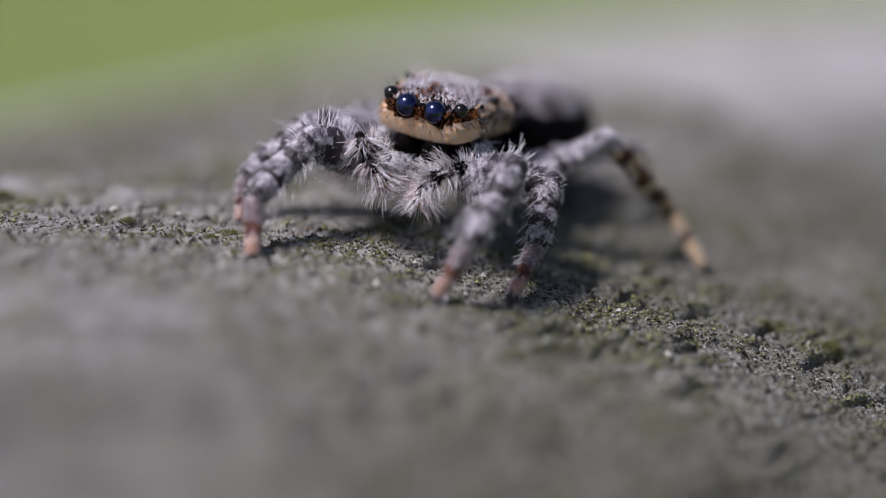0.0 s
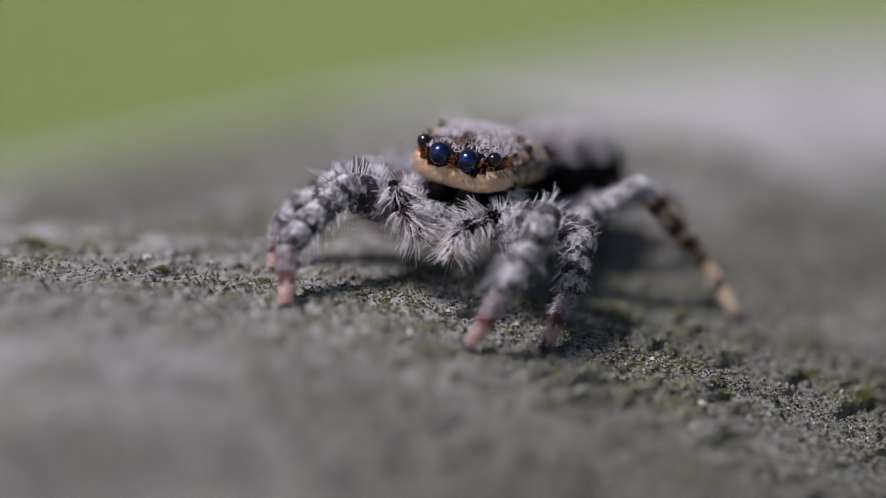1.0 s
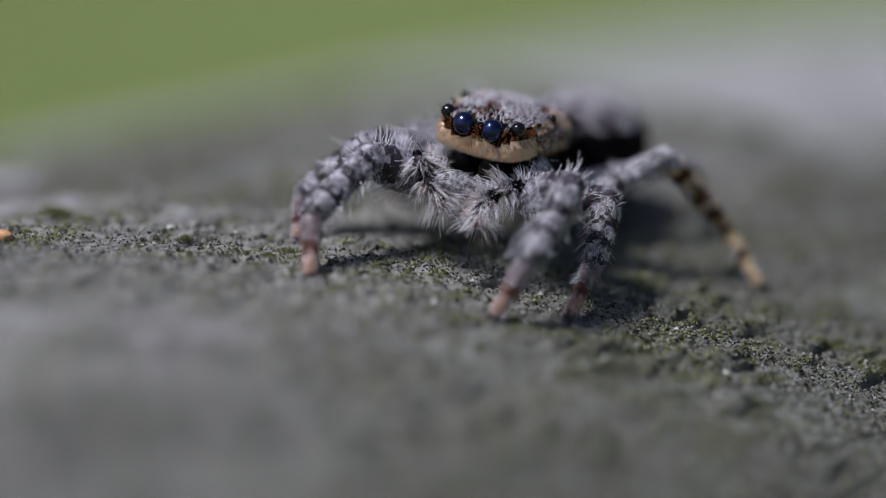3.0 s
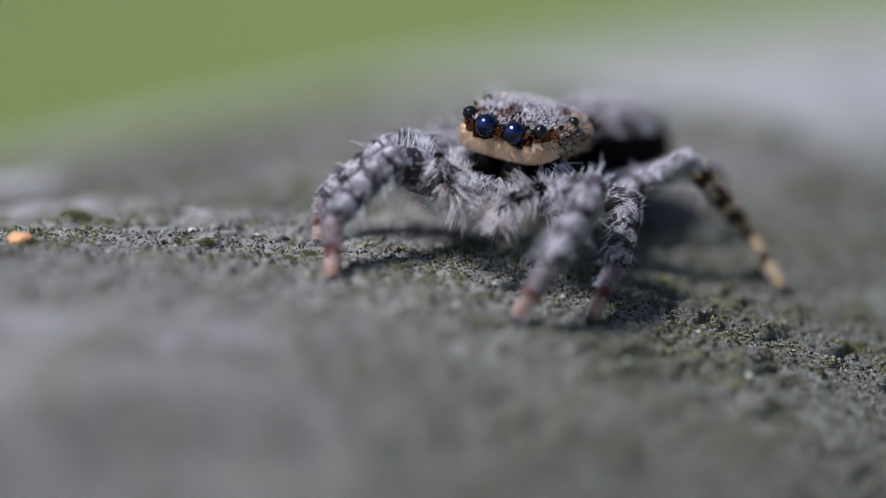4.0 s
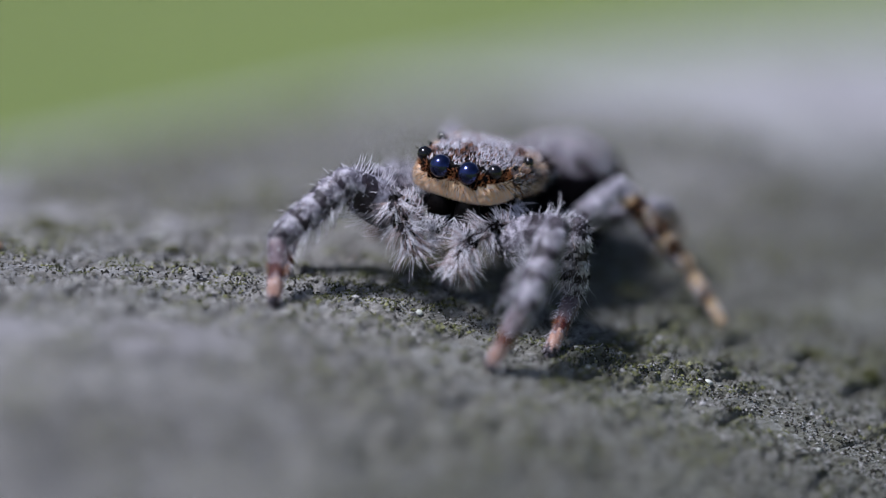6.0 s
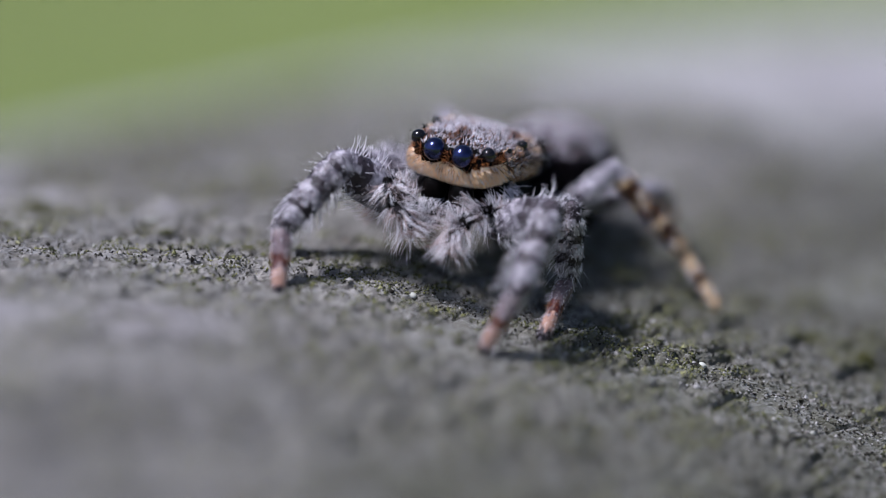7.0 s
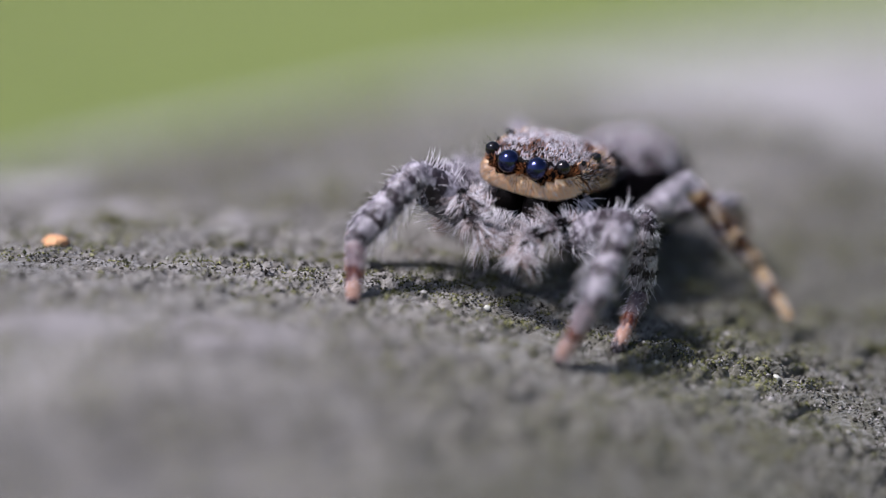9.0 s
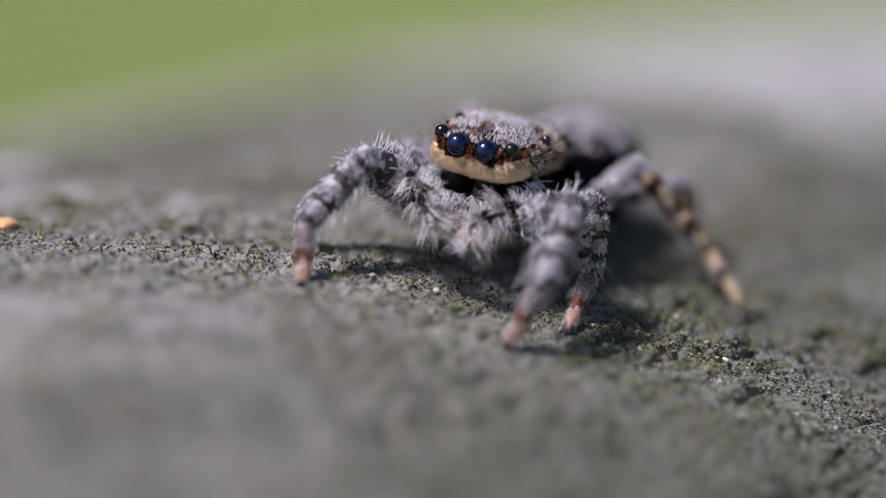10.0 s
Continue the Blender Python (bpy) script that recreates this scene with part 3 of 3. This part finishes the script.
    sh = Shell()
    for k in range(count):
        side = rng.uniform(-0.8, 0.8)
        root = Vector((side * radius * 0.7, radius * 0.8, length * rng.uniform(0.55, 0.95)))
        sh.hair(root, Vector((side * 0.5, 1.0, rng.uniform(-0.5, 0.3))), rng.uniform(0.25, 0.46), 0.0075, Vector((rng.normal(0, 0.15), 0, rng.uniform(0.1, 0.4))), HPALE, 4)
    ob = sh.finish("bristles", leg)
    ob["label"] = "tuft of long white bristles"


def build_spider():
    root = new("jumping_spider")
    tagged(root, "grey hairy jumping spider with orange face band standing on wood", "spider")
    rng = np.random.default_rng(5)
    zc = 2.5  # height of the main eyes in the animal's space

    # head and thorax in one shell
    sh = Shell()
    stations = [(0.06, 0.50, 0.06, -0.40), (0.03, 0.66, 0.12, -0.48), (-0.06, 0.745, 0.15, -0.54), (-0.25, 0.81, 0.18, -0.58), (-0.6, 0.87, 0.19, -0.66), (-1.1, 0.94, 0.17, -0.80),
                (-1.6, 1.0, 0.10, -0.88), (-2.1, 0.98, -0.04, -0.9), (-2.55, 0.85, -0.24, -0.88), (-2.9, 0.56, -0.48, -0.84), (-3.05, 0.2, -0.6, -0.76)]

    def band_top(p):
        """Upper edge of the pale face band: low under the main eyes, high beside them, sinking along the cheek."""
        u = min(max((abs(p.x) - 0.46) / 0.26, 0.0), 1.0)
        edge = -0.23 + 0.10 * u * u * (3 - 2 * u)
        return edge - 0.2 * min(max((-0.3 - p.y) / 0.8, 0.0), 1.0) + 0.03 * noise.noise(p * 9)

    rings = []
    n = 36
    for y, w, top, bot in [(0.07, 0.02, -0.1, -0.14)] + stations + [(-3.07, 0.01, -0.63, -0.67)]:
        ring = []
        for k in range(n):
            ang = math.tau * k / n
            ca, sa = math.cos(ang), math.sin(ang)
            x = math.copysign(abs(ca) ** 0.62, ca) * w
            z = (top + bot) / 2 + math.copysign(abs(sa) ** 0.75, sa) * (top - bot) / 2
            ring.append((x, y, zc + z))
        rings.append(ring)
    def head_skin(i, j, c):
        z = c.z - zc
        if z < -0.5:
            return DARK
        if z < band_top(c) and c.y > -0.95:
            return FACE if c.y > -0.75 else BROWN
        return DARK if c.y > -0.5 or (c.y < -1.45 and z < -0.08) else (BROWN if z < -0.1 else GREY)

    sh.grid(rings, head_skin)
    skin = list(range(len(sh.f)))
    eyes = [Vector((x, y, zc + z)) for x, y, z, r in EYES]
    pts, nrm = rand_on(sh, skin, rng, 13000)
    for p, nn in zip(pts, nrm):
        p, nn = Vector(p), Vector(nn)
        z = p.z - zc
        if min((p - e).length - r[3] for e, r in zip(eyes, EYES)) < 0.02:
            continue
        back = Vector((0, -1, 0))
        if z < -0.6 or (z < -0.49 and p.y > -1.0):
            continue
        if z < band_top(p) and p.y > -1.6:
            # cream band below the eyes, thinning along the cheek
            fade = min(max((-0.35 - p.y) / 0.9, 0.0), 0.8)
            slot = (HCREAM, HCREAM, HPALE, HCREAM)[int(rng.integers(4))] if rng.random() > fade else (HCREAM, HRUST, HDARK, HRUST, HPALE)[int(rng.integers(5))]
            side = Vector((math.copysign(0.5, p.x) * abs(p.x), 0, 0))
            d = nn * 0.12 + Vector((0, 0, -0.85)) + side + back * (0.7 if p.y < -0.3 else 0) + Vector(rng.normal(0, 0.12, 3))
            sh.hair(p, d, min(rng.uniform(0.08, 0.15), 0.06 + max(z + 0.5, 0.0) * 1.3), 0.006, nn * -0.2, slot)
        elif z < 0.05 and (p.y > -0.55 or (abs(p.x) > 0.66 and p.y > -1.85 and z < 0.05)):
            d = nn * 0.7 + Vector(rng.normal(0, 0.35, 3)) + Vector((0, 0, 0.3))
            sh.hair(p, d, rng.uniform(0.06, 0.13), 0.007, nn * -0.2, (HRUST if rng.random() < 0.7 else HDARK) if p.y > -0.6 else (HRUST, HGREY, HPALE, HCREAM, HDARK, HMAUVE)[int(rng.integers(6))])
        else:
            patch = noise.noise(Vector((p.x * 2.2, p.y * 2.2, z * 2.2)))
            slot = (HPALE if rng.random() < 0.5 else HGREY if rng.random() < 0.7 else HRUST) if patch > -0.42 else (HRUST if rng.random() < 0.4 else HDARK if rng.random() < 0.5 else HGREY)
            if p.y < -1.45 and z < -0.08 and rng.random() < 0.85:
                slot = HDARK
            d = nn * 0.55 + back + Vector(rng.normal(0, 0.4, 3))
            sh.hair(p, d, rng.uniform(0.07, 0.15), 0.006, nn * -0.25, slot)
    # the band below the eyes is thick with hair
    low = [i for i in skin if all(sh.v[q][1] > -1.1 and -0.6 < sh.v[q][2] - zc < 0.06 for q in sh.f[i])]
    pts, nrm = rand_on(sh, low, rng, 7500)
    for p, nn in zip(pts, nrm):
        p, nn = Vector(p), Vector(nn)
        if p.z - zc > band_top(p) or p.z - zc < -0.48 or (p.y < -0.4 and rng.random() < 0.5) or min((p - e).length - r[3] for e, r in zip(eyes, EYES)) < 0.015:
            continue
        near_top = band_top(p) - (p.z - zc) < 0.07
        d = nn * rng.uniform(0.05, 0.3) + Vector((p.x * 1.3 + 0.5 * noise.noise(p * 5), 0, -0.85)) + Vector(rng.normal(0, 0.2, 3))
        sh.hair(p, d, min(rng.uniform(0.08, 0.2), 0.06 + (p.z - zc + 0.5) * 1.3), 0.0052, nn * -0.2, HRUST if near_top and rng.random() < 0.3 else HCREAM if rng.random() < 0.78 else HPALE)
    for k in range(70):
        x, y = rng.uniform(-0.8, 0.8), rng.uniform(-1.2, -0.05)
        sh.hair(Vector((x, y, zc + 0.1)), Vector((x * 0.5, 0.5, 1)) + Vector(rng.normal(0, 0.25, 3)), rng.uniform(0.2, 0.42), 0.006, Vector((0, 0.25, -0.1)), HDARK)
    # long pale tufts at the shoulders
    for side in (-1, 1):
        for k in range(40):
            p = Vector((side * rng.uniform(0.75, 0.95), rng.uniform(-1.1, -0.4), zc + rng.uniform(-0.85, -0.6)))
            sh.hair(p, Vector((side * 0.8, 0.4, -0.2)) + Vector(rng.normal(0, 0.3, 3)), rng.uniform(0.25, 0.4), 0.008, Vector((0, 0, -0.2)), HPALE)
    sh.finish("cephalothorax", root)

    # underside, dark and smooth
    sh = Shell()
    sh.grid([[(w * math.cos(math.tau * k / 20), y + 0.0, zc - 1.08 + h * math.sin(math.tau * k / 20)) for k in range(20)]
             for y, w, h in ((-0.3, 0.02, 0.02), (-0.4, 0.5, 0.26), (-0.8, 0.78, 0.34), (-1.5, 0.85, 0.36), (-2.2, 0.7, 0.32), (-2.7, 0.35, 0.2), (-2.8, 0.02, 0.02))], lambda i, j, c: DARK)
    sh.finish("sternum", root)

    for x, y, z, r in EYES:
        bm = bmesh.new()
        bmesh.ops.create_uvsphere(bm, u_segments=28, v_segments=18, radius=r * MM)
        me = bpy.data.meshes.new("eye")
        bm.to_mesh(me)
        bm.free()
        me.materials.append(EYE if r > 0.15 else EYE_SMALL)
        me.polygons.foreach_set("use_smooth", np.ones(len(me.polygons), dtype=bool))
        eye = new("eye", me)
        eye.parent = root
        eye.location = (x * MM, y * MM, (zc + z) * MM)
        eye["label"] = "glossy blue-black eye"

    # jaws
    for side in (-1, 1):
        sh = Shell()
        rr = [(0.02, 0.05), (0.2, 0.0), (0.24, -0.25), (0.22, -0.6), (0.15, -0.9), (0.02, -0.98)]
        sh.grid([[(side * 0.27 + r * math.cos(math.tau * k / 16), -0.12 - z * -0.12 + r * 0.9 * math.sin(math.tau * k / 16), zc - 0.55 + z) for k in range(16)] for r, z in rr],
                lambda i, j, c: DARK)
        pts, nrm = rand_on(sh, list(range(len(sh.f))), rng, 520)
        for p, nn in zip(pts, nrm):
            if p[2] < zc - 0.88:
                sh.hair(Vector(p), Vector(nn) * 0.6 + Vector((rng.normal(0, 0.4), 0.8, -0.5)), rng.uniform(0.2, 0.38), 0.007, Vector((0, 0, -0.2)), HPALE if rng.random() < 0.75 else HGREY)
        sh.finish("chelicera", root)

    # abdomen
    sh = Shell()
    rings = []
    cx, cy, cz = -0.2, -3.95, zc - 1.50

    def flank_top(p):
        """Upper edge of the black flank, higher toward the waist."""
        return cz + 0.62 + 0.22 * min(max((p.y - cy - 0.2) / 1.0, 0.0), 1.0)

    for i in range(25):
        u = math.pi * i / 24
        y = cy + 1.75 * math.cos(u)
        w = 1.18 * max(math.sin(u), 0.012) ** 0.8
        rings.append([(cx + w * math.cos(math.tau * k / 32), y, cz + 0.98 * max(math.sin(u), 0.012) ** 0.75 * math.sin(math.tau * k / 32)) for k in range(32)])
    sh.grid(rings, lambda i, j, c: DARK if c.z < flank_top(c) else DUSK)
    pts, nrm = rand_on(sh, list(range(len(sh.f))), rng, 13000)
    for p, nn in zip(pts, nrm):
        p, nn = Vector(p), Vector(nn)
        if p.z < flank_top(p) + 0.12 * noise.noise(p * 4):
            slot = HDARK
        else:
            patch = noise.noise(Vector((abs(p.x) * 2.6, p.y * 2.2, 3.1))) + 0.5 * noise.noise(p * 7)
            slot = (HPALE if rng.random() < 0.46 else HGREY if rng.random() < 0.5 else HMAUVE) if patch > -0.05 else (HDARK if rng.random() < 0.6 else HGREY if rng.random() < 0.4 else HMAUVE)
        d = nn * 0.45 + Vector((0, -1, 0)) + Vector(rng.normal(0, 0.25, 3))
        sh.hair(p, d, rng.uniform(0.14, 0.27), 0.0075, nn * -0.25, slot)
    for k in range(120):
        i = int(rng.integers(len(pts)))
        if pts[i][2] > cz + 0.3:
            sh.hair(Vector(pts[i]), Vector(nrm[i]) + Vector((0, -0.4, 0)), rng.uniform(0.3, 0.5), 0.006, Vector((0, -0.2, 0)), HDARK)
    sh.finish("abdomen", root)

    # feelers: short limbs with long white fringes, held before the jaws
    palps = []
    for side, joints in PALPS.items():
        pts = [Vector(p) for p in joints]
        sh = Shell()
        ts = np.linspace(0, len(pts) - 1, 19)
        cents, rads = [], []
        for t in ts:
            i = min(int(t), len(pts) - 2)
            cents.append(pts[i].lerp(pts[i + 1], t - i))
            rads.append(0.118 - 0.038 * math.cos(t * math.tau) + (0.03 if t > 2 else 0))
        rads[0], rads[-2], rads[-1] = 0.08, 0.11, 0.04
        rings = []
        for i, (c, r) in enumerate(zip(cents, rads)):
            dirn = (cents[min(i + 1, 18)] - cents[max(i - 1, 0)]).normalized()
            ax = dirn.cross(Vector((0, 1, 0.1))).normalized()
            ay = dirn.cross(ax)
            rings.append([tuple(c + (ax * math.cos(math.tau * k / 14) + ay * math.sin(math.tau * k / 14)) * r) for k in range(14)])
        last = len(rings) - 1
        sh.grid(rings, lambda i, j, c: PINK if i > last - 3 else (DARK if (i % 5) in (3, 4, 0) else DUSK))
        prow, prn = rand_on(sh, list(range(len(sh.f))), rng, 1050)
        for p, nn in zip(prow, prn):
            p, nn = Vector(p), Vector(nn)
            i = min(range(len(cents)), key=lambda q: (cents[q] - p).length)
            dirn = (cents[min(i + 1, 18)] - cents[max(i - 1, 0)]).normalized()
            out = (nn - dirn * nn.dot(dirn)).normalized()
            sideways = abs(out.dot(dirn.cross(Vector((0, 1, 0.1))).normalized()))
            wild = rng.normal(0, 0.16, 3)
            if rng.random() < 0.42 + 0.35 * sideways and (i % 5) not in (0, 4):
                # long hairs stand off to both sides and sweep toward the tip
                d = out + dirn * rng.uniform(-0.25, 0.5) + Vector(wild)
                slot = HPALE if rng.random() < 0.72 else HMAUVE
                sh.hair(p, d, (0.55 if i < 6 else 1.0) * rng.uniform(0.30, 0.50), 0.0047, dirn * rng.uniform(0.2, 0.65) - out * 0.08, slot, 5)
            elif i > last - 6:
                d = out * rng.uniform(0.4, 1.0) + dirn * 0.8 + Vector(wild)
                sh.hair(p, d, rng.uniform(0.2, 0.34), 0.005, dirn * 0.2 - out * 0.1, HMAUVE if rng.random() < 0.55 else HPALE, 4)
            else:
                sh.hair(p, out * 0.4 + dirn + Vector(wild), rng.uniform(0.05, 0.10), 0.005, out * -0.1, (HGREY, HDARK, HDARK)[int(rng.integers(3))])
        for k in range(9):
            d = Vector((0.3 if side == "right" else -0.3, 0.2, 1)) + Vector(rng.normal(0, 0.25, 3))
            sh.hair(pts[1].lerp(pts[0], rng.random()), d, rng.uniform(0.3, 0.48), 0.0065, Vector((0.1, 0.25, -0.2)), HPALE, 4)
        ob = sh.finish("pedipalp", root)
        ob["label"] = "palp fringed with long white hairs"
        palps.append(ob)

    legs = {}
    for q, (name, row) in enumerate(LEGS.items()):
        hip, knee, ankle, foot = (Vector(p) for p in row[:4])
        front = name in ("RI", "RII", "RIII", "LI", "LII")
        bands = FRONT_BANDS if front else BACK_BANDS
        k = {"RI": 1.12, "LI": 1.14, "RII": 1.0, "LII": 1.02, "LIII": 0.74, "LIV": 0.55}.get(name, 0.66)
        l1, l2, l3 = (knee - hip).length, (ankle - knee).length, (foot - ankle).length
        many = 1.0 if name in ("RI", "LI", "LII", "RII", "LIII") else 0.5
        girth = k * (0.84 if name in ("LI", "LII", "LIII") else 1.0)
        leg = tube(l1, [(0, 0.2 * girth), (0.2, 0.33 * girth), (0.6, 0.37 * girth), (0.9, 0.29 * girth), (1, 0.24 * girth)], bands[0], int((700 if name == "RI" else 1200) * many), 30 + q, hair_len=(0.05, 0.12), hair_r=0.0055, fringe=70 if front else 16,
                   fringe_len=(0.2, 0.4)).finish("leg", root)
        if name in TUFTS:
            knee_tuft(leg, l1, 0.3 * girth, TUFTS[name], 90 + q)
        tib = tube(l2, [(0, 0.21 * k), (0.16, 0.27 * k), (0.36, 0.23 * k), (0.42, 0.215 * k), (0.62, 0.245 * k), (0.9, 0.2 * k), (1, 0.17 * k)], bands[1], int(1500 * many), 50 + q,
                   hair_len=(0.04, 0.09), hair_r=0.0055, fringe=(60 if name == "LII" else 110) if front else 35, fringe_len=(0.14, 0.28) if name == "LII" else (0.22, 0.42)).finish("tibia", leg)
        tar = tube(l3 * 0.96, [(0, 0.15 * k), (0.15, 0.165 * k), (0.5, 0.13 * k), (0.58, 0.12 * k), (0.8, 0.125 * k), (1, 0.09 * k)], bands[2], int(700 * many), 70 + q,
                   hair_len=(0.05, 0.11), hair_r=0.005, fringe=28, fringe_len=(0.09, 0.21), claw=True).finish("tarsus", leg)
        legs[name] = (leg, tib, tar)
    return root, palps, legs


# eyes: place from the middle of the main pair, and radius
EYES = [(0.275, 0.02, 0.0, 0.208), (-0.275, 0.02, 0.0, 0.208), (0.69, -0.16, 0.08, 0.135), (-0.69, -0.16, 0.08, 0.135), (0.85, -1.25, 0.03, 0.10), (-0.85, -1.25, 0.03, 0.10), (0.84, -0.72, 0.06, 0.045), (-0.84, -0.72, 0.06, 0.045)]
PALPS = {"right": [(0.37, 0.31, 1.52), (0.83, 0.68, 2), (0.62, 0.79, 1.73), (0.36, 0.79, 1.46), (0.08, 0.79, 1.1)], "left": [(-1.01, -0.11, 1.53), (-0.92, 0.13, 1.71), (-0.7, 0.42, 1.53), (-0.49, 0.61, 1.32), (-0.51, 0.77, 0.94)]}


# which way the knees lean after the hop
LEAN = {"RI": (0.095, 0.21, -0.27), "LI": (-0.04, 0.08, -0.1), "LII": (-0.125, 0.275, -0.35), "RII": (0.09, 0.19, -0.245), "LIII": (0.3, -0.6, 0.5)}


def motions():
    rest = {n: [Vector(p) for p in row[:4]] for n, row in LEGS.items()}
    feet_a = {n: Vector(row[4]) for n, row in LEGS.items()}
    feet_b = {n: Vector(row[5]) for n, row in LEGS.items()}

    def smooth(t, t0, t1):
        u = min(max((t - t0) / (t1 - t0), 0.0), 1.0)
        return u * u * (3 - 2 * u)

    # when each foot leaves and lands in the hop
    steps = {"RI": (4.11, 4.23), "LII": (4.11, 4.22), "RIII": (4.13, 4.24), "LIV": (4.13, 4.28), "LI": (4.19, 4.29), "RII": (4.20, 4.30), "LIII": (4.21, 4.31), "RIV": (4.19, 4.29)}
    times = [0, 4.1] + [4.1 + k / 30 for k in range(1, 8)] + [5.8, 6.0, 6.2, 6.4, 10.0]

    def body(t):
        u = smooth(t, 4.16, 4.30)
        a, b = ROOT_A.translation, ROOT_B.translation
        m = ROOT_A.copy()
        m.translation = a.lerp(b, u) + Vector((0, 0, 0.12)) * math.sin(math.pi * u)
        return m

    def scaled(m):
        m = m.copy()
        m.translation = m.translation * MM
        return m

    walk(spider, [(t, scaled(body(t))) for t in times])
    for name, (leg, tib, tar) in legs.items():
        rows = ([], [], [])
        t0, t1 = steps[name]
        for t in times:
            u = smooth(t, t0, t1)
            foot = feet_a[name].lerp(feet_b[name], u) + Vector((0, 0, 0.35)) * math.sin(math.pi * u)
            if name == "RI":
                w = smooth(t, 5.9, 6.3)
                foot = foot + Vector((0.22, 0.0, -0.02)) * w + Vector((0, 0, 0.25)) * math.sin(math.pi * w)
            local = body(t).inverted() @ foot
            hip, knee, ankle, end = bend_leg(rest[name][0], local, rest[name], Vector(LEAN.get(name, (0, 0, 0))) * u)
            side = (knee - hip).cross(ankle - knee)
            side = side if side.length > 1e-4 else Vector((1, 0, 0))
            m1, m2, m3 = bone(hip, knee, side), bone(knee, ankle, side), bone(ankle, end, side)
            rows[0].append((t, scaled(m1)))
            rows[1].append((t, scaled(m1.inverted() @ m2)))
            rows[2].append((t, scaled(m1.inverted() @ m3)))
        for ob, r in zip((leg, tib, tar), rows):
            walk(ob, r)
    # the feelers stir after the hop
    for ob, sign in zip(palps, (1, -1)):
        piv = Vector((0.3 * sign, 0.1, 1.9))
        rows = []
        for t, swing, tilt in ((0, 0, 0), (4.15, 0, 0), (4.3, 6, -4), (4.45, -5, 6), (4.6, 13, 4), (4.75, 4, -2), (4.9, 3, -2), (5.2, 5, -5), (5.5, 13, -13), (5.9, 11, -11), (6.6, 5, -5), (8.2, 5, -5), (8.8, 0, 0), (10, 0, 0)):
            swing *= 0.25 if sign < 0 and t > 4.8 else 1.0
            m = Matrix.Translation(piv) @ pose(0, 0, 0, tilt, swing * -sign, 0) @ Matrix.Translation(-piv)
            rows.append((t, scaled(m)))
        walk(ob, rows)


# ---- the lawn far below ----
def build_lawn():
    rng = np.random.default_rng(3)
    bm = bmesh.new()
    bmesh.ops.create_grid(bm, x_segments=40, y_segments=40, size=1.0)
    for v in bm.verts:
        v.co.x = math.copysign(abs(v.co.x) ** 3, v.co.x) * 2500
        v.co.y = math.copysign(abs(v.co.y) ** 3, v.co.y) * 2500
    me = bpy.data.meshes.new("ground")
    bm.to_mesh(me)
    bm.free()
    me.materials.append(LAWN)
    ground = new("ground", me)
    ground.location.z = -0.9
    tagged(ground, "sunlit green lawn far out of focus", "lawn", kind="structure")
    # short blades all round the fence
    verts, faces = [], []
    n = 26000
    away, way = 9.0 * rng.random(n) ** 0.75, rng.uniform(0, math.tau, n)
    x, y = away * np.cos(way), away * np.sin(way)
    for px, py in zip(x, y):
        base, h = len(verts), rng.uniform(0.05, 0.12)
        ang, lean = rng.uniform(0, 6.28), rng.uniform(0.1, 0.5)
        w = rng.uniform(0.004, 0.008)
        dx, dy = math.cos(ang), math.sin(ang)
        for k, (f, ww) in enumerate(((0, 1), (0.55, 0.8))):
            for sgn in (-1, 1):
                verts.append((px - dy * w * ww * sgn + dx * lean * h * f * f, py + dx * w * ww * sgn + dy * lean * h * f * f, -0.9 + h * f))
        verts.append((px + dx * lean * h, py + dy * lean * h, -0.9 + h))
        faces += [[base, base + 1, base + 3, base + 2], [base + 2, base + 3, base + 4]]
    ob = mesh_object("grass", verts, faces, [BLADE], unit=1.0)
    tagged(ob, "short green grass blades on the lawn", "grass", kind="stuff")


build_lawn()
fence = build_fence()
build_grit()
build_flakes(fence)
spider, palps, legs = build_spider()
pebble("seed_husk", -8.46, -0.8, 0.22, HUSK, "small orange seed husk lying on weathered wood", "husk", 8, 0.5)
pebble("plant_crumb", -2.0, 0.08, 0.045, HUSK, "tiny orange plant crumb on weathered wood", "crumb", 4)
for q, (x, y, r) in enumerate(((-5.45, 0.36, 0.065), (4.36, -2.14, 0.06), (-0.77, -2.14, 0.055), (-6.43, -1.2, 0.04), (6.3, -3.1, 0.04), (2.2, -2.9, 0.04), (-3.0, -0.9, 0.03))):
    pebble("sand_grain", x, y, r, SAND, "pale sand grain caught on weathered wood", "sand grain", 10 + q, 0.9, "sand grains on the rail")
for q, (x, y, size) in enumerate(((7.33, -0.15, 0.34), (-7.6, 1.35, 0.42), (-7.0, 0.95, 0.22), (-3.36, -0.5, 0.24), (-5.2, -0.25, 0.2), (-3.7, -0.85, 0.2), (-8.1, -0.15, 0.22), (6.3, 0.1, 0.26), (2.55, -1.75, 0.26))):
    moss_cushion(x, y, size, 60 + q)
motions()
